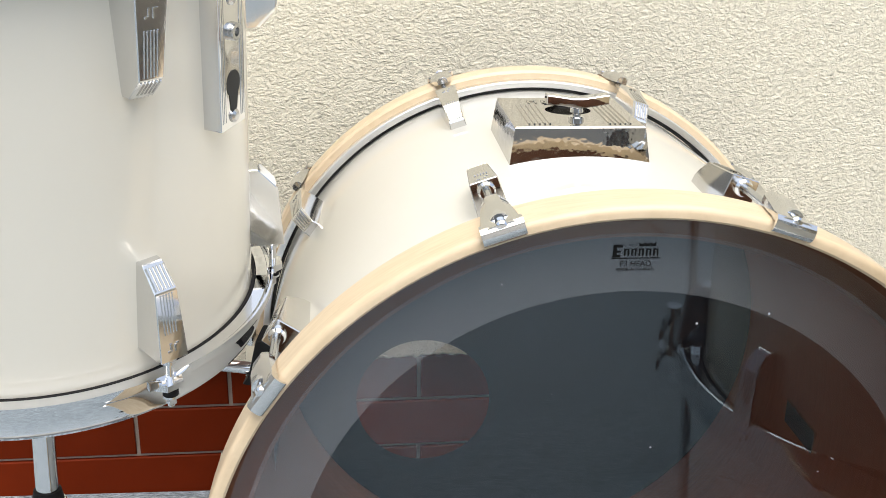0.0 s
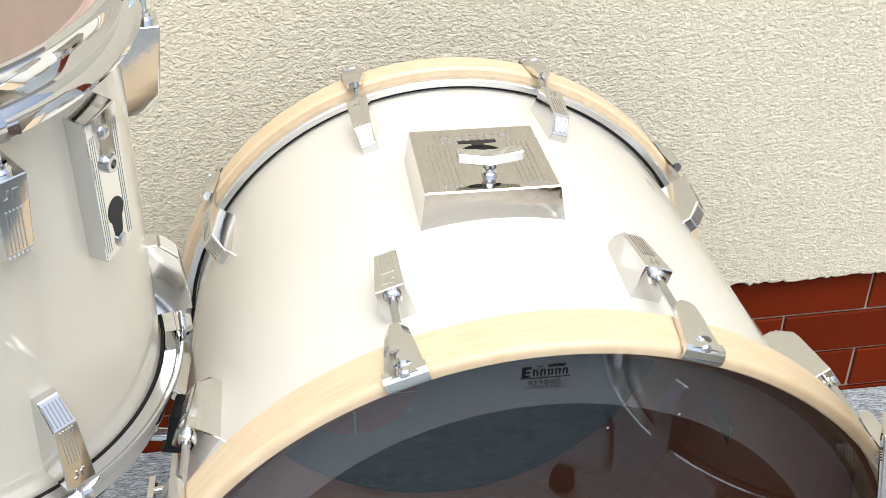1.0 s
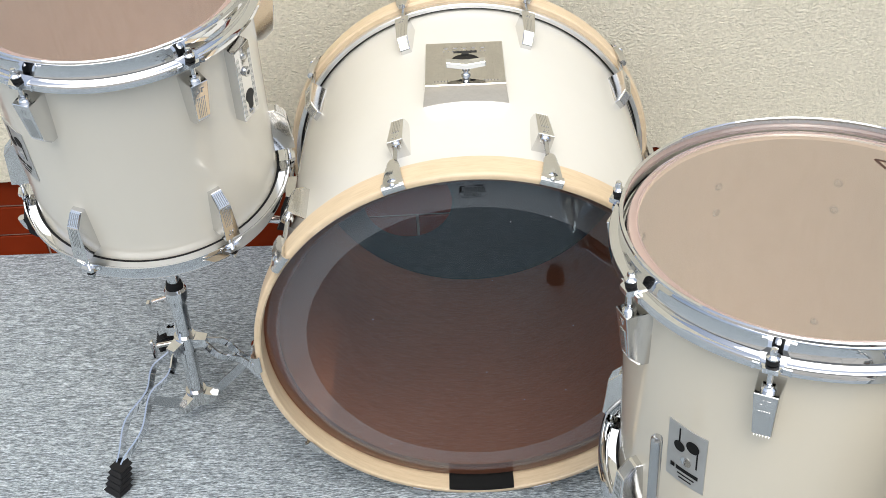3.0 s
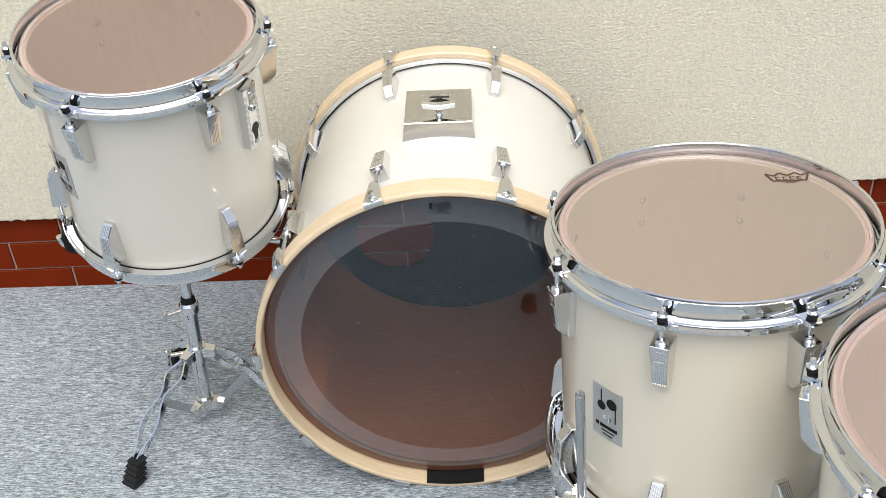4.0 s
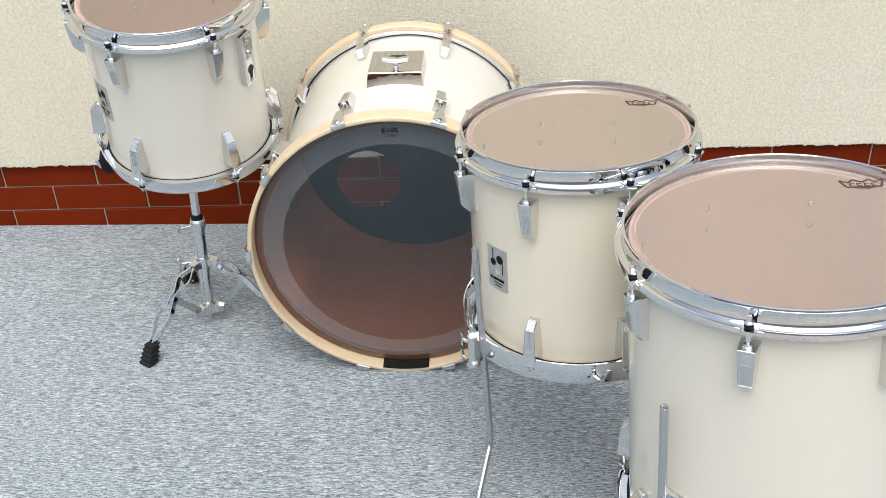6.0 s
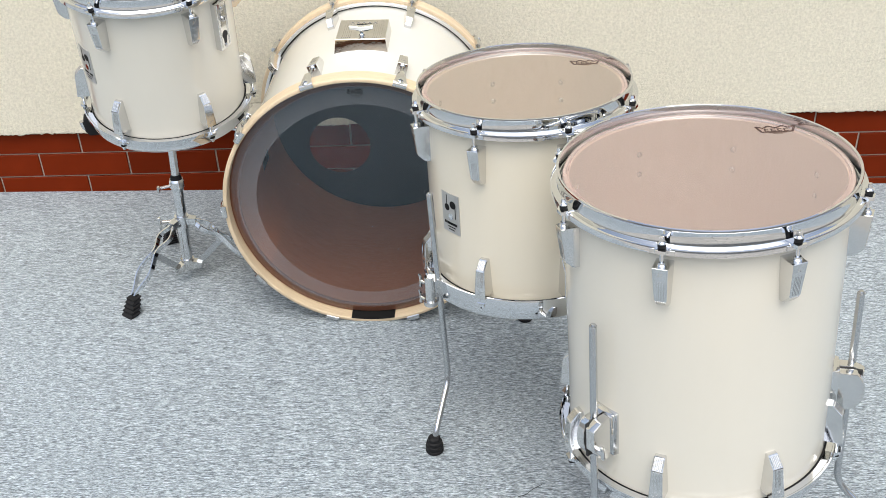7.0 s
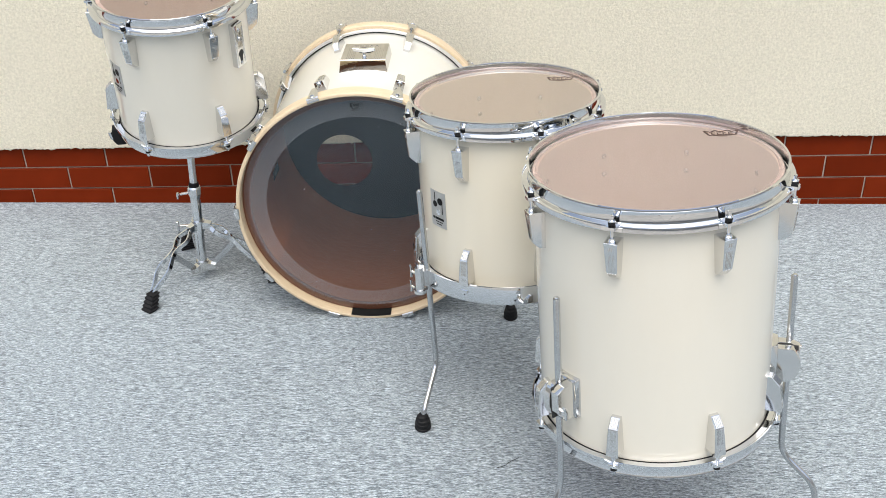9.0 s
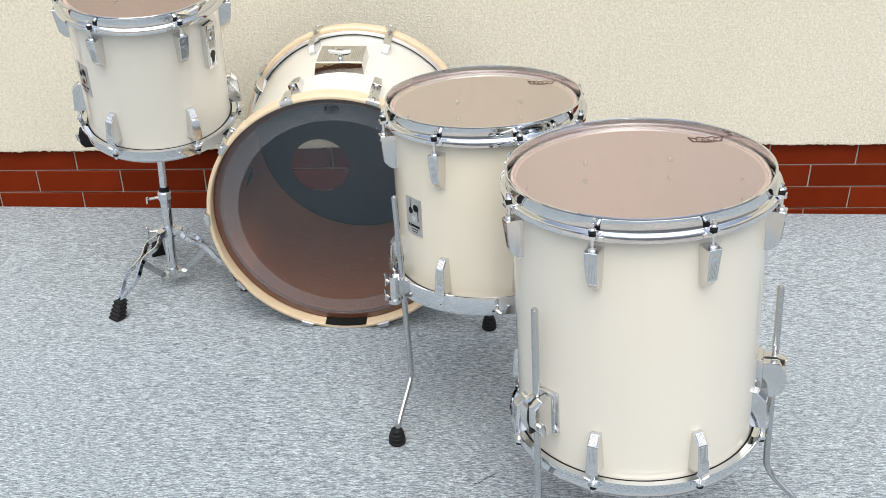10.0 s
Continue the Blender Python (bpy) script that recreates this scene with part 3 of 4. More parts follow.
def drum_pose(cx, cy, cz, rx, ry, depth):
    return pose(cx, cy, cz, rx, ry, 0) @ Matrix.Translation((0, 0, -depth / 2))


# ---- sixteen-inch floor tom ----
BIG_D = 0.4441
big = tom_drum("floor_tom", drum_pose(0.6768, -1.2164, 0.4439, -2.92, -3.17, BIG_D), BIG_D, 0.2032, 8, -115.6,
               "large cream floor tom with chrome hoops on three steel legs", "drum", None, (0.131, 0.112, -4, 0.029), (0.024, 0.022))
for theta in (-141, -15, 103):
    leg_clamp(big, 0.2032, theta, 0.099)
leg(big, [(0.495, -1.348, 0.509), (0.512, -1.374, 0.129), (0.482, -1.407, 0.066), (0.478, -1.411, 0.0)], 0.0058, 0.0115, 0.032)
leg(big, [(0.900, -1.264, 0.496), (0.926, -1.270, 0.117), (0.985, -1.302, 0.066), (0.994, -1.308, 0.0)], 0.0058, 0.0115, 0.032)
leg(big, [(0.628, -0.966, 0.500), (0.622, -0.960, 0.140), (0.608, -0.905, 0.075), (0.606, -0.900, 0.0)], 0.0058, 0.0115, 0.032)

# ---- fourteen-inch tom in a leg ring ----
MID_D = 0.3200
mid = tom_drum("floor_tom", drum_pose(0.4314, -0.8594, 0.4885, -2.80, -1.79, MID_D), MID_D, 0.1785, 8, -117.4,
               "cream tom with chrome hoops standing in a leg ring", "drum", (-140.4, 0.149), (0.116, 0.090, -4, 0.026), (0.026, 0.014), AGED_LACQUER, BEIGE_SKIN)
bm = lathe([(0.1985, 0.0135), (0.1988, 0.0158), (0.2004, 0.0168), (0.2020, 0.0160), (0.2025, 0.0140), (0.2025, -0.0195), (0.2018, -0.0211), (0.2000, -0.0209), (0.1996, -0.0190), (0.1998, 0.0130)], 120, closed=True)
ring = part("leg_ring", bm, CHROME, mid, "chromed steel band round the bottom hoop")
for theta in (-147, -30, 88):
    mm = around(theta, 0.2020, 0.002)
    bm = bmesh.new()
    box(bm, -0.003, 0.004, -0.014, 0.014, -0.016, 0.016, mm)
    box(bm, 0.003, 0.012, -0.010, 0.010, -0.018, 0.016, mm)
    rod(bm, mm @ Vector((0.018, 0, -0.028)), mm @ Vector((0.018, 0, 0.024)), 0.0085)
    lathe_m = mm @ Matrix.Translation((0.018, 0, -0.030))
    rod(bm, lathe_m @ Vector((0, 0, -0.004)), lathe_m @ Vector((0, 0, 0.004)), 0.0125)
    part("ring_bracket", bm, CAST, ring)
    bm = bmesh.new()
    for z, far in ((0.006, 0.034), (-0.030, 0.040)):
        rod(bm, mm @ Vector((0.020, -0.010, z)), mm @ Vector((0.022, -far * 0.72, z)), 0.0032)
        for s in (-1, 1):
            loft(bm, [[mm @ Vector((0.020 + a, -far * 0.72 + b, z + s * 0.002)) for a, b in ((0.0, 0), (0.004, 0), (0.004, 0.004), (0.0, 0.004))],
                      [mm @ Vector((0.021 + a, -far * 0.72 - 0.004 + b, z + s * 0.013)) for a, b in ((0.0, 0), (0.003, 0), (0.003, 0.006), (0.0, 0.006))]])
    part("wing_screw", bm, CAST, ring)
leg(mid, [(0.259, -0.988, 0.525), (0.279, -0.970, 0.107), (0.254, -1.055, 0.050), (0.250, -1.060, 0.0)], 0.0058)
leg(mid, [(0.447, -0.640, 0.480), (0.450, -0.640, 0.115), (0.449, -0.632, 0.055), (0.449, -0.630, 0.0)], 0.0058)
leg(mid, [(0.622, -0.956, 0.480), (0.622, -0.956, 0.115), (0.655, -0.975, 0.055), (0.658, -0.977, 0.0)], 0.0058)

# ---- thirteen-inch tom on a basket stand ----
RACK_D = 0.3000
rack = tom_drum("rack_tom", drum_pose(-0.3180, -0.4538, 0.6220, 9.51, 2.4, RACK_D), RACK_D, 0.1630, 6, -110.0,
                "cream tom with chrome hoops tilted in a basket stand", "drum", (-137, 0.150), (-0.01, 0.118, 8, 0.027), (0.024, 0.024), LACQUER, DARKER_SKIN)


def mount_plate(parent, r, theta, z):
    m = around(theta, r, z)
    hw, hh = 0.0160, 0.053
    bm = bmesh.new()
    loft(bm, [[(-0.004, -hw, -hh), (-0.004, hw, -hh), (-0.004, hw, hh), (-0.004, -hw, hh)],
              [(0.0130, -hw, -hh), (0.0130, hw, -hh), (0.0130, hw, hh - 0.004), (0.0130, -hw, hh - 0.004)]])
    bevel(bm, 0.0012, 2)
    bmesh.ops.transform(bm, matrix=m, verts=bm.verts[:])
    plate = part("mount_plate", bm, CAST, parent, "chromed tom mount plate")
    bm = bmesh.new()
    for k in range(3):
        for s in (-1, 1):
            y = s * (0.0100 + 0.0020 * k)
            box(bm, 0.0122, 0.0134, y - 0.0005, y + 0.0005, -hh + 0.006, hh - 0.014)
    bmesh.ops.transform(bm, matrix=m, verts=bm.verts[:])
    part("ribs", bm, CAST, plate)
    for zz, rr in ((0.036, 0.0055), (-0.045, 0.0045)):
        part("screw", SCREW, STEEL, plate, m=m @ Matrix.Translation((0.0136, 0, zz)) @ Matrix.Rotation(math.pi / 2, 4, "Y"))
    bm = lathe([(0.0030, 0.0075), (0.0058, 0.0075), (0.0062, 0.005), (0.0062, 0.0), (0.0030, 0.0)], 18, closed=True)
    bmesh.ops.transform(bm, matrix=m @ Matrix.Translation((0.0095, 0, 0.014)) @ Matrix.Rotation(math.pi / 2, 4, "Y"), verts=bm.verts[:])
    part("socket", bm, STEEL, plate)
    # dark patch on the face stands in for a shaded hole
    bm = bmesh.new()
    outline = [(0.0085 * math.cos(radians(a)), 0.0085 * math.sin(radians(a)) * 1.1) for a in range(-50, 231, 20)]
    outline += [(-0.004, -0.018), (0.0, -0.021), (0.004, -0.018)]
    loft(bm, [[(0.0128, y, w - 0.022) for y, w in outline], [(0.0134, y, w - 0.022) for y, w in outline]])
    bmesh.ops.transform(bm, matrix=m, verts=bm.verts[:])
    part("mount_hole_shade", bm, RECESS_SHADE, plate)


mount_plate(rack, 0.1630, -24.6, 0.221)


def drum_stand():
    """A chrome basket stand: tubes, hub, three double-strap legs with ribbed feet, three arms."""
    base = Vector((-0.353, -0.447, ground_z(-0.353, -0.447)))
    t = thing("drum_stand", Matrix.Translation(base), "chromed drum stand with tripod legs and black rubber feet", "stand")
    tilt = Vector((0.010, 0.014, 0.30)).normalized()
    up = lambda h: tilt * h
    bm = bmesh.new()
    rod(bm, up(0.028), up(0.245), 0.0125, n=24)
    part("lower_tube", bm, CHROME, t)
    bm = bmesh.new()
    rod(bm, up(0.22), up(0.435), 0.0095, n=24)
    part("upper_tube", bm, CHROME, t)
    bm = bmesh.new()
    rod(bm, up(0.247), up(0.262), 0.0170, n=24)
    rod(bm, up(0.262), up(0.267), 0.0170, 0.0145, n=24)
    rod(bm, up(0.236), up(0.247), 0.0130, 0.0150, n=24)
    collar = part("height_collar", bm, CHROME, t)
    bm = bmesh.new()
    rod(bm, up(0.267), up(0.277), 0.0135, 0.0115, n=20)
    part("collar_bush", bm, RUBBER, collar, "black plastic bush")
    bm = bmesh.new()
    rod(bm, up(0.252) + Vector((-0.012, -0.006, 0)), up(0.252) + Vector((-0.034, -0.016, 0)), 0.0035)
    box(bm, -0.030, -0.026, -0.018, -0.009, 0.245, 0.260)
    part("wing_screw", bm, CAST, collar)
    bm = bmesh.new()
    rod(bm, up(0.142), up(0.172), 0.0165, n=24)
    for a in (-123, -3, 117):
        d = Vector((math.cos(radians(a)), math.sin(radians(a)), 0))
        s = Vector((-d.y, d.x, 0)) * 0.010
        loft(bm, [[up(0.160) + d * 0.010 + s + Vector((0, 0, z)) for z in (-0.010, 0.010)] + [up(0.160) + d * 0.010 - s + Vector((0, 0, z)) for z in (0.010, -0.010)],
                  [up(0.160) + d * 0.034 + s * 0.8 + Vector((0, 0, z)) for z in (-0.008, 0.006)] + [up(0.160) + d * 0.034 - s * 0.8 + Vector((0, 0, z)) for z in (0.006, -0.008)]])
    hub = part("hub", bm, CHROME, t)
    bm = bmesh.new()
    rod(bm, up(0.160) + Vector((-0.014, -0.004, 0)), up(0.160) + Vector((-0.044, -0.010, 0)), 0.004)
    box(bm, -0.044, -0.039, -0.015, -0.007, 0.144, 0.178)
    bevel(bm, 0.001, 1)
    part("wing_screw", bm, CAST, hub)
    bm = bmesh.new()
    rod(bm, up(0.030), up(0.056), 0.0165, n=24)
    for a in (-123, -3, 117):
        d = Vector((math.cos(radians(a)), math.sin(radians(a)), 0))
        s = Vector((-d.y, d.x, 0)) * 0.009
        loft(bm, [[up(0.04) + d * 0.012 + s + Vector((0, 0, z)) for z in (-0.010, 0.012)] + [up(0.04) + d * 0.012 - s + Vector((0, 0, z)) for z in (0.012, -0.010)],
                  [up(0.04) + d * 0.036 + s * 0.8 + Vector((0, 0, z)) for z in (-0.008, 0.006)] + [up(0.04) + d * 0.036 - s * 0.8 + Vector((0, 0, z)) for z in (0.006, -0.008)]])
    part("foot_casting", bm, CAST, t)
    for a in (-123, -3, 117):
        d = Vector((math.cos(radians(a)), math.sin(radians(a)), 0))
        s = Vector((-d.y, d.x, 0))
        start, end = up(0.158) + d * 0.026, d * 0.168 + Vector((0, 0, 0.046))
        bms = []
        for sign in (-1, 1):
            pts = []
            for k in range(29):
                u = k / 28
                gap = 0.0045 + 0.0120 * math.sin(math.pi * min(u / 0.42, 1.0)) ** 2 + (0.0130 * math.sin(math.pi * (u - 0.42) / 0.58) ** 2 if u > 0.42 else 0)
                p = start.lerp(end, u) + Vector((0, 0, 0.012 * math.sin(math.pi * u))) + s * (sign * gap)
                pts.append(p)
            bm = bmesh.new()
            strap(bm, pts, 0.0125, 0.0028, (end - start).cross(s))
            bms.append(bm)
        lg = part("leg", bms[0], CHROME, t, "double wavy steel strap leg")
        part("leg_strap", bms[1], CHROME, lg)
        bm = bmesh.new()
        strap(bm, [up(0.042) + d * 0.026, start.lerp(end, 0.43) + Vector((0, 0, -0.002))], 0.015, 0.0022, (d * 0.05 + Vector((0, 0, 0.045))).cross(s))
        part("brace", bm, STEEL, t, "flat steel brace")
        tip = d * 0.180
        bm = bmesh.new()
        axis = (end - tip).normalized()
        q = axis.to_track_quat("Z", "Y")
        secs = []
        for k in range(11):
            u = k / 10
            w = (0.0180 - 0.005 * u) * (1.0 if k % 2 == 0 else 0.80)
            h = (0.0150 - 0.003 * u) * (1.0 if k % 2 == 0 else 0.80)
            c = Vector((tip.x, tip.y, 0.006)) + (end - tip) * (u * 0.98) + d * (0.010 * (1 - u))
            secs.append([c + d * x + s * y for x, y in ((-h, -w), (h, -w), (h, w), (-h, w))])
        loft(bm, secs)
        low = min(v.co.z for v in bm.verts)
        bmesh.ops.translate(bm, vec=(0, 0, -low), verts=bm.verts[:])
        part("rubber_foot", bm, RUBBER, lg, "black ribbed rubber foot")
    bm = bmesh.new()
    rod(bm, up(0.395), up(0.435), 0.016, n=24)
    head = part("basket_hub", bm, CAST, t)
    inv = Matrix.Translation(-base)
    hoop_m = inv @ rack.matrix_basis
    for a in (192, -11, 98):
        grip = hoop_m @ around(a, 0.187, -0.041)
        bm = bmesh.new()
        bent_bar(bm, [up(0.415), up(0.405) + Vector((math.cos(radians(a)), math.sin(radians(a)), 0)) * 0.10, grip @ Vector((0.006, 0, -0.022)), grip @ Vector((0.010, 0, 0.0))], 0.0055, 0.02)
        arm = part("basket_arm", bm, CHROME, t)
        bm = bmesh.new()
        loft(bm, [[(-0.012, -0.013, -0.030), (0.010, -0.013, -0.030), (0.010, 0.013, -0.030), (-0.012, 0.013, -0.030)],
                  [(-0.006, -0.014, -0.020), (0.018, -0.014, -0.018), (0.018, 0.014, -0.018), (-0.006, 0.014, -0.020)],
                  [(0.0005, -0.013, 0.016), (0.017, -0.013, 0.014), (0.017, 0.013, 0.014), (0.0005, 0.013, 0.016)]])
        bevel(bm, 0.003, 2)
        bmesh.ops.transform(bm, matrix=grip @ Matrix.Translation((-0.013, 0, -0.002)), verts=bm.verts[:])
        part("rubber_grip", bm, RUBBER, arm, "black rubber grip")
    return t


drum_stand()


# ---- twenty-two-inch bass drum ----
KX, KY, KZ, KR, HR = 0.1100, -0.388, 0.2985, 0.2780, 0.2985
AXIS = Matrix(((1, 0, 0, 0), (0, 0, -1, 0), (0, 1, 0, KZ), (0, 0, 0, 1)))
kick = thing("bass_drum", pose(KX, KY, -0.001, 0.6, 0, -1.2), "cream bass drum lying with maple hoops and a clear front skin", "drum")


def on_axis(bm):
    bmesh.ops.transform(bm, matrix=AXIS, verts=bm.verts[:])
    return bm


def claw_mesh():
    """A cast claw: x out from the hoop's rim, z to the hoop's face."""
    bm = bmesh.new()
    rows = ((-0.044, 0.0052, 0.003, 0.0095), (-0.037, 0.0080, 0.002, 0.0110), (-0.022, 0.0103, 0.0008, 0.0105), (-0.008, 0.0122, 0.0008, 0.0075), (0.0030, 0.0126, 0.0008, 0.0050))
    secs = []
    for z, w, lo, hi in rows:
        secs.append([(lo, -w, z), (lo + (hi - lo) * 0.55, -w, z), (hi, -w * 0.55, z), (hi, w * 0.55, z), (lo + (hi - lo) * 0.55, w, z), (lo, w, z)])
    loft(bm, secs)
    lip = [(0.0052, -0.004), (0.0050, 0.0018), (0.0024, 0.0046), (-0.0015, 0.0052), (-0.0045, 0.0046), (-0.0066, 0.0026), (-0.0058, 0.0014), (-0.0042, 0.0026), (-0.0015, 0.0030), (0.0004, 0.0018), (0.0008, -0.004)]
    loft(bm, [[(x, -0.0140, z) for x, z in lip], [(x, 0.0140, z) for x, z in lip]])
    return mesh_of("claw", bm, CAST, 35)


def claw_bolt_mesh():
    bm = lathe([(0, 0.0085), (0.0028, 0.0080), (0.0042, 0.0065), (0.0046, 0.0), (0.0068, 0.0), (0.0072, -0.003), (0.0060, -0.0045), (0.0060, -0.012), (0, -0.012)], 18)
    return mesh_of("claw_bolt", bm, CHROME)


def kick_rod_mesh():
    bm = bmesh.new()
    rod(bm, (0, 0, -0.003), (0, 0, 0.062), 0.0030)
    rod(bm, (0, 0, -0.001), (0, 0, 0.006), 0.0046, 0.0040)
    return mesh_of("tension_rod", bm, STEEL)


CLAW, CLAW_BOLT, KICK_ROD = claw_mesh(), claw_bolt_mesh(), kick_rod_mesh()
part("shell", on_axis(lathe([(KR - 0.005, -0.220), (KR, -0.219), (KR, 0.2115), (KR - 0.005, 0.2125)], 160, closed=True)), PALE_LACQUER, kick, "cream lacquered shell")
part("shell_lining", on_axis(lathe([(KR - 0.0095, -0.217), (KR - 0.0055, -0.219), (KR - 0.0055, 0.2125), (KR - 0.0095, 0.2125)], 128, closed=True)), RED_PLY, kick, "reddish ply inside")


def wood_hoop(z0, z1, out):
    rr, b = HR, 0.0046
    prof = [(rr - 0.0095, z0), (rr - 0.003, z0), (rr, z0 + 0.003), (rr, z0 + 0.006), (rr, z1 - b - 0.003)]
    for k in range(5):
        a = radians(22.5 * k)
        prof.append((rr - b + b * math.cos(a), z1 - b + b * math.sin(a)))
    prof += [(rr - 0.0078, z1), (rr - 0.0095, z1 - 0.002)]
    bm = lathe([(r, z * out) for r, z in prof], 160, closed=True)
    return on_axis(bm)


front_hoop = part("front_hoop", wood_hoop(0.206, 0.246, 1), MAPLE, kick, "clear-varnished maple hoop")
back_hoop = part("back_hoop", wood_hoop(0.219, 0.251, -1), MAPLE, kick, "clear-varnished maple hoop")
part("back_skin_band", on_axis(lathe([(KR + 0.0042, -0.2095), (KR + 0.0048, -0.2085), (KR + 0.0100, -0.2085), (KR + 0.0112, -0.2100), (KR + 0.0112, -0.2185), (KR + 0.0042, -0.2185)], 160, closed=True)), ALUMINIUM, kick, "silver skin band")
# dark ring that paints in the shade between shell and band
part("gap_shade_ring", on_axis(lathe([(KR + 0.0004, -0.2150), (KR + 0.0041, -0.2150), (KR + 0.0041, -0.2185), (KR + 0.0004, -0.2185)], 160, closed=True)), RECESS_SHADE, kick, "dark ring painting shade into the gap under the skin band")
pad = curved_plate(HR - 0.0115, -90, 9.8, 0.213, 0.2465, 0.0018)
part("clamp_pad", on_axis(pad), BLACK, front_hoop, "black adhesive pedal pad")

part("front_skin_ring", on_axis(lathe([(KR - 0.0092, 0.2127), (HR - 0.0098, 0.2127), (HR - 0.0098, 0.2165), (KR, 0.2190), (KR - 0.0092, 0.2185)], 128, closed=True)), DARK_BROWN, kick, "brown skin ring inside the hoop")
skin = part("front_skin", on_axis(lathe([(0, 0.2210), (0.15, 0.2210), (KR - 0.006, 0.2210), (KR + 0.0060, 0.2208)], 160)), KICK_SKIN, kick, "clear glossy front skin with a milky edge ring")
edge_film = part("edge_ring", on_axis(lathe([(0.231, 0.2204), (KR - 0.006, 0.2204)], 160)), RING_FILM, skin, "milky film ring under the skin")


skin.visible_shadow = edge_film.visible_shadow = False


def holed_disc(r, z, hx, hy, hr, n=120):
    bm = bmesh.new()
    a_ring, b_ring = [], []
    for k in range(n):
        a = 2 * math.pi * k / n
        d = Vector((math.cos(a), math.sin(a)))
        h = Vector((hx, hy))
        bq = h.dot(d)
        t = -bq + math.sqrt(bq * bq - h.dot(h) + r * r)
        a_ring.append(bm.verts.new((hx + hr * d.x, hy + hr * d.y, z)))
        b_ring.append(bm.verts.new((hx + t * d.x, hy + t * d.y, z)))
    for k in range(n):
        j = (k + 1) % n
        bm.faces.new((a_ring[k], b_ring[k], b_ring[j], a_ring[j]))
    return bm


part("back_skin", on_axis(holed_disc(KR, -0.223, -0.110, -0.088, 0.0775)), BLACK_SKIN, kick, "black back skin with a round port")

# printed marks on the front skin
ink = [[(-0.020, 0.2580), (-0.0125, 0.2580), (-0.0125, 0.2600), (-0.0175, 0.2600)], bar(-0.0185, -0.0155, 0.2580, 0.2680), bar(-0.0185, -0.0120, 0.2620, 0.2635), bar(-0.0185, -0.0110, 0.2660, 0.2683),
       bar(-0.0195, 0.0195, 0.2567, 0.2575)]
for k in range(5):
    x = -0.0098 + 0.0058 * k
    ink += [bar(x, x + 0.0013, 0.2590, 0.2650), bar(x + 0.0028, x + 0.0041, 0.2590, 0.2650), bar(x, x + 0.0041, 0.2638, 0.2650)]
ink += [bar(-0.006, -0.003, 0.2677, 0.2685)]
for k in range(3):
    x = 0.002 + 0.0045 * k
    ink += [[(x, 0.2670), (x + 0.004, 0.2670), (x + 0.0045, 0.2705), (x + 0.002, 0.2685), (x - 0.0005, 0.2705)]]
ink = [[(u * 0.84, 0.2592 + (w - 0.2625) * 0.84) for u, w in o] for o in ink]
part("printed_logo", on_axis(film_marks(ink, 0.2214)), BLACK, skin)
TEXT_M = AXIS @ Matrix.Translation((0, 0.2490, 0.2214))
words("printed_words", "P3 HEAD", 0.0054, BLACK, skin, TEXT_M)
words("printed_words", "MADE IN TAIWAN", 0.0031, BLACK, skin, AXIS @ Matrix.Translation((0, 0.2458, 0.2214)))

for k in range(10):
    a = 72 + 36 * k
    for side in (1, -1):
        turn = Matrix() if side > 0 else FLIP
        face = 0.246 if side > 0 else -0.251
        cl = part("claw", CLAW, CAST, kick, "chromed claw", AXIS @ around(a, HR, face) @ turn)
        part("claw_bolt", CLAW_BOLT, CHROME, cl, m=Matrix.Translation((0.0030, 0, -0.004)))
        lz = 0.157 if side > 0 else -0.173
        lg = part("lug", LUG, CAST, kick, m=AXIS @ around(a, KR, lz) @ (FLIP if side > 0 else Matrix()) @ Matrix.Diagonal((0.97, 0.98, 1.06 if side > 0 else 0.96, 1)))
        part("ribs", RIBS, CAST, lg)
        part("collar", COLLAR, CHROME, lg, m=FLIP @ Matrix.Translation((0.0200, 0, 0)))
        part("tension_rod", KICK_ROD, STEEL, kick, m=AXIS @ around(a, KR + 0.0200, lz) @ turn)


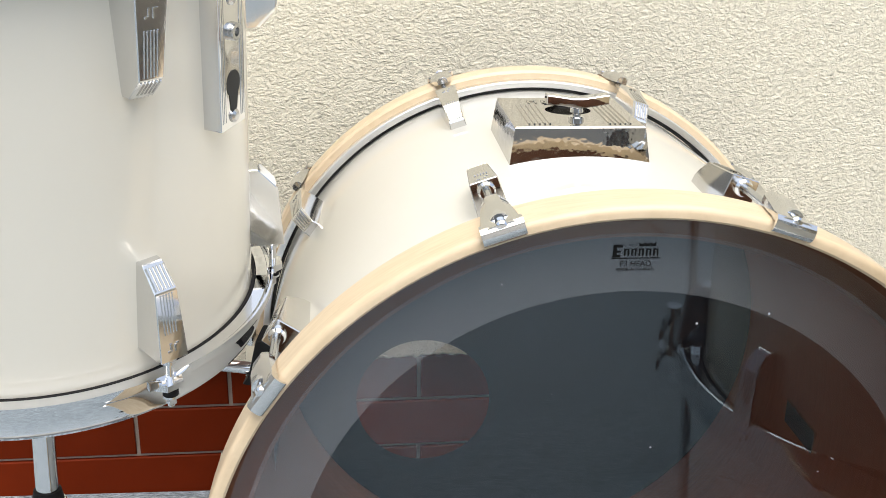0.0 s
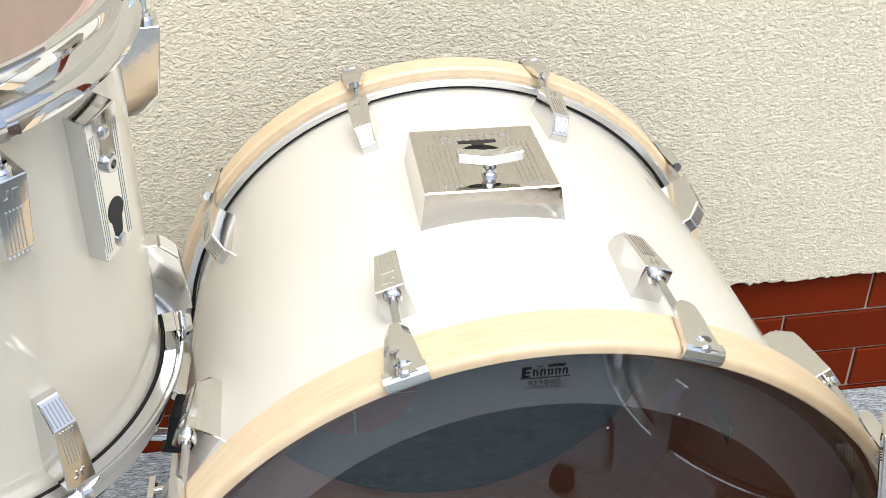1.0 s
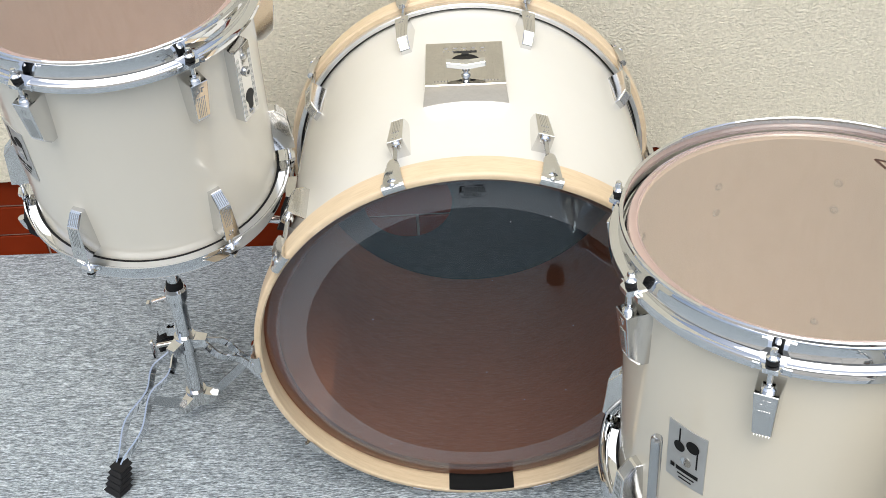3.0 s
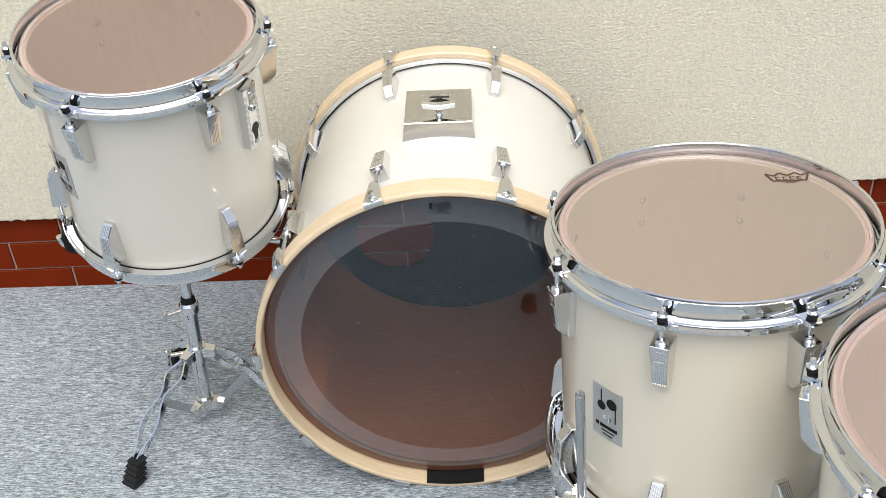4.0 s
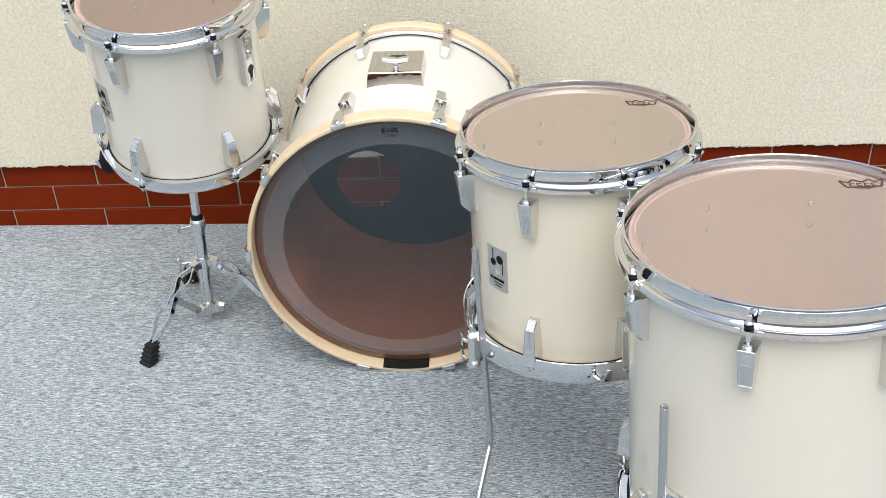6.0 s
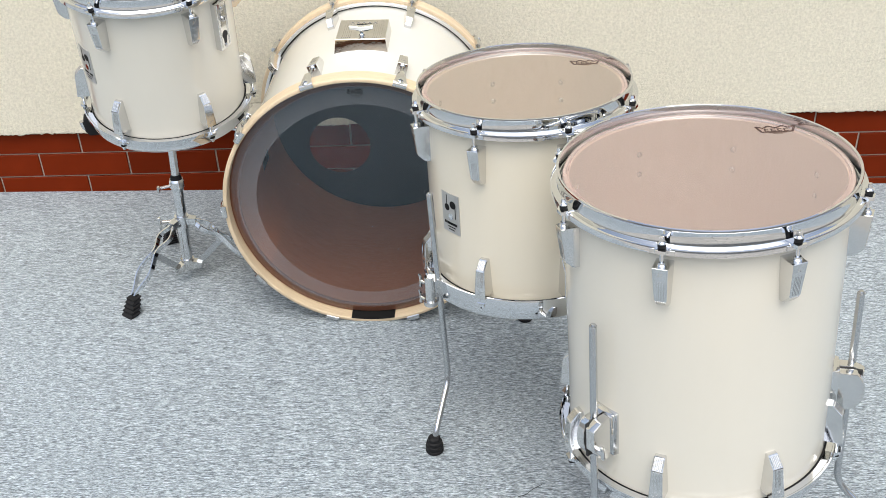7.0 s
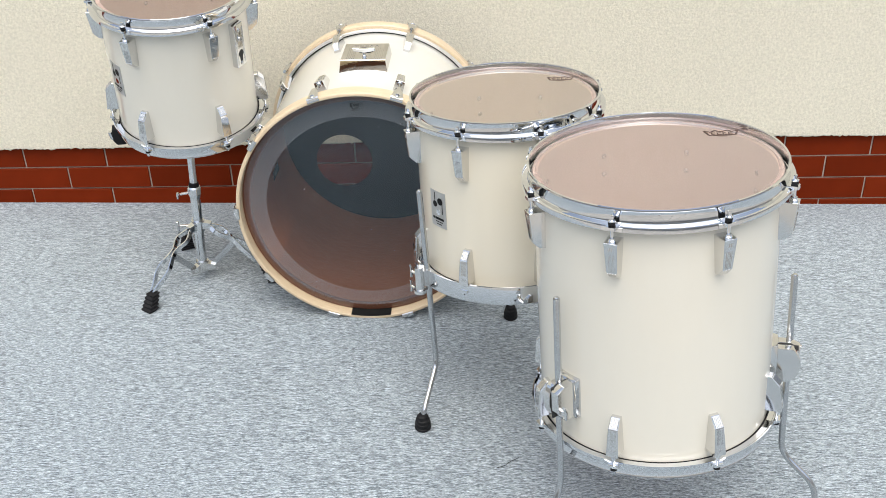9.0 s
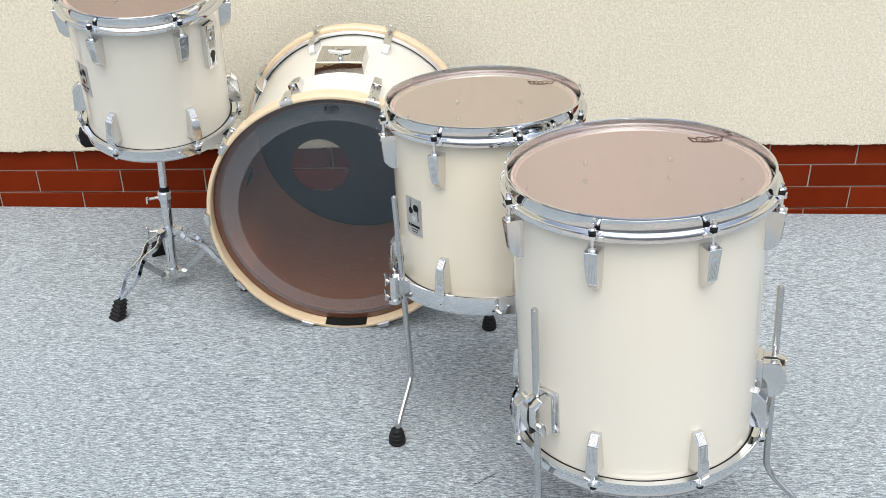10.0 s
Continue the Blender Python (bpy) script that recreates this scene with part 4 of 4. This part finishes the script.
def top_plate():
    """The cast mount box on the drum's top, with a keyhole, ribs and a wing bolt."""
    x0, x1, y0, y1 = -0.0530, 0.0505, -0.052, 0.060
    hz = 0.6000
    bm = bmesh.new()
    n = 48
    hr = 0.0195
    hy = 0.009
    rim, edge = [], []
    for k in range(n):
        a = 2 * math.pi * (k + 0.5) / n
        d = Vector((math.cos(a), math.sin(a)))
        tx = ((x1 if d.x > 0 else x0) - 0) / d.x if abs(d.x) > 1e-6 else 1e9
        ty = ((y1 if d.y > 0 else y0) - hy) / d.y if abs(d.y) > 1e-6 else 1e9
        t = min(tx, ty)
        rim.append((d.x * hr, hy + d.y * hr * 0.95))
        edge.append((d.x * t, hy + d.y * t))
    corners = [(x0, y0), (x1, y0), (x1, y1), (x0, y1)]
    for cx, cyy in corners:
        j = min(range(n), key=lambda i: (edge[i][0] - cx) ** 2 + (edge[i][1] - cyy) ** 2)
        edge[j] = (cx, cyy)
    def level(pts, z, grow=0.0):
        out = []
        for px, py in pts:
            sx = grow * (1 if px > x1 - 0.002 else -1 if px < x0 + 0.002 else px / x1)
            sy = grow * (1 if py > y1 - 0.002 else -1 if py < y0 + 0.002 else py / y1)
            out.append(bm.verts.new((px + sx, py + sy, z)))
        return out
    deep = [bm.verts.new((px, py, hz - 0.016)) for px, py in rim]
    r_top = [bm.verts.new((px, py, hz)) for px, py in rim]
    e0 = level(edge, hz)
    e1 = level(edge, hz - 0.0012, 0.0012)
    e2 = level(edge, hz - 0.056, 0.0090)
    for a, b in ((deep, r_top), (r_top, e0), (e0, e1), (e1, e2)):
        for k in range(n):
            j = (k + 1) % n
            bm.faces.new((a[k], a[j], b[j], b[k]))
    for s in (-1, 1):
        for k in range(5):
            x = s * (0.0245 + 0.0042 * k)
            box(bm, x - 0.0007, x + 0.0007, -0.044, 0.030, hz - 0.001, hz + 0.0009)
    for k in range(5):
        x = -0.030 + 0.0125 * k
        box(bm, x, x + 0.0018, 0.036, 0.0455, hz - 0.001, hz + 0.0008)
        box(bm, x + 0.0062, x + 0.0080, 0.036, 0.0455, hz - 0.001, hz + 0.0008)
        box(bm, x, x + 0.0080, 0.0438, 0.0455, hz - 0.001, hz + 0.0008)
    plate = part("mount_plate", bm, NICKEL, kick, "chromed ribbed mount plate", Matrix.Translation((-0.002, 0.005, 0)))
    # floor coloured dark to put shade into the keyhole
    bm = bmesh.new()
    box(bm, -0.0205, 0.0205, -0.012, 0.030, hz - 0.018, hz - 0.0155)
    part("keyhole_shade", bm, RECESS_SHADE, plate)
    # dark bars on the top face imitate the shade of a T-shaped slot
    bm = bmesh.new()
    box(bm, -0.016, 0.016, 0.0315, 0.0355, hz - 0.002, hz + 0.0006)
    box(bm, -0.005, 0.005, 0.026, 0.032, hz - 0.002, hz + 0.0006)
    part("slot_shade", bm, RECESS_SHADE, plate)
    bm = bmesh.new()
    rod(bm, (0, -0.027, hz - 0.002), (0, -0.027, hz + 0.003), 0.0065)
    rod(bm, (0, -0.027, hz), (0, -0.027, hz + 0.010), 0.0038)
    rod(bm, (0, -0.027, hz + 0.006), (0, -0.027, hz + 0.012), 0.0058, 0.0048)
    loft(bm, [[(-0.026, -0.021, hz + 0.0135), (-0.026, -0.033, hz + 0.0135), (-0.026, -0.033, hz + 0.0215), (-0.026, -0.021, hz + 0.0215)],
              [(-0.004, -0.020, hz + 0.0105), (-0.004, -0.034, hz + 0.0105), (-0.004, -0.034, hz + 0.0185), (-0.004, -0.020, hz + 0.0185)],
              [(0.004, -0.020, hz + 0.0105), (0.004, -0.034, hz + 0.0105), (0.004, -0.034, hz + 0.0185), (0.004, -0.020, hz + 0.0185)],
              [(0.026, -0.021, hz + 0.0135), (0.026, -0.033, hz + 0.0135), (0.026, -0.033, hz + 0.0215), (0.026, -0.021, hz + 0.0215)]])
    bevel(bm, 0.0008, 1)
    part("wing_bolt", bm, CHROME, plate)


top_plate()


def spur(sign):
    """A side spur: clamp block on the shell, bent leg with a rubber ball."""
    px = sign * 0.286
    bm = bmesh.new()
    loft(bm, [[(px - sign * 0.022, 0.018, 0.205), (px - sign * 0.022, 0.088, 0.205), (px - sign * 0.022, 0.088, 0.275), (px - sign * 0.022, 0.018, 0.275)],
              [(px + sign * 0.012, 0.028, 0.212), (px + sign * 0.012, 0.078, 0.212), (px + sign * 0.012, 0.078, 0.262), (px + sign * 0.012, 0.028, 0.262)]])
    bevel(bm, 0.002, 2)
    sp = part("spur_clamp", bm, CAST, kick, "chromed spur clamp")
    bm = bmesh.new()
    rod(bm, (px + sign * 0.010, 0.040, 0.246), (px + sign * 0.034, 0.036, 0.246), 0.004)
    box(bm, px + sign * 0.030 - 0.003, px + sign * 0.030 + 0.003, 0.022, 0.052, 0.240, 0.252)
    part("wing_screw", bm, CAST, sp)
    bm = bmesh.new()
    bent_bar(bm, [(px + sign * 0.004, 0.050, 0.250), (px + sign * 0.068, 0.122, 0.125), (px + sign * 0.081, 0.142, 0.026)], 0.0065, 0.03)
    lg = part("spur_leg", bm, CHROME, kick, "bent chromed spur")
    bm = lathe([(0, 0), (0.009, 0.001), (0.0145, 0.007), (0.0155, 0.014), (0.0135, 0.022), (0.009, 0.027), (0, 0.028)], 24)
    part("rubber_foot", bm, RUBBER, lg, "black rubber spur foot", Matrix.Translation((px + sign * 0.082, 0.143, ground_z(KX + px + sign * 0.082, KY + 0.143))))


spur(-1)
spur(1)

# ---- tiles of the wall's base ----
def tile_mesh(w, h):
    bm = bmesh.new()
    box(bm, 0, w, -0.008, 0.006, 0, h)
    bmesh.ops.bevel(bm, geom=[e for e in bm.edges if all(v.co.y < 0 for v in e.verts)], offset=0.0012, segments=1, affect="EDGES")
    return mesh_of("tile", bm, TILE)


def tile_edge(u):
    """Where the joint number u stands along the wall; the tiles past the second are a little longer."""
    return -0.851 + 0.2447 * u if u <= 2 else -0.3616 + 0.2500 * (u - 2)


rows = ((-0.0830, 0.0650, 0.0), (-0.0130, 0.0650, 0.5), (0.0570, 0.0650, 0.0), (0.1270, 0.0610, 0.5))
for z, h, shift in rows:
    me = tile_mesh(0.237, h)
    for k in range(-12, 15):
        a, b = tile_edge(k + shift), tile_edge(k + 1 + shift)
        tile = new("tile", me)
        tile.parent = wall_base
        tile.location = (a + 0.0026, 0.012 + random.uniform(-0.0008, 0.0008), z)
        tile.rotation_euler = (random.uniform(-0.004, 0.004), 0, random.uniform(-0.003, 0.003))
        tile.scale = ((b - a - 0.0052) / 0.237, 1, 1)

# ---- a thread on the carpet ----
bm = bmesh.new()
bent_bar(bm, [(x, y, ground_z(x, y) + 0.0012) for x, y in ((0.402, -1.184), (0.418, -1.178), (0.428, -1.166), (0.448, -1.153))], 0.0006, 0.008, 6)
tagged(new("thread", mesh_of("thread", bm, BLACK)), "short dark thread lying on the carpet", "thread")
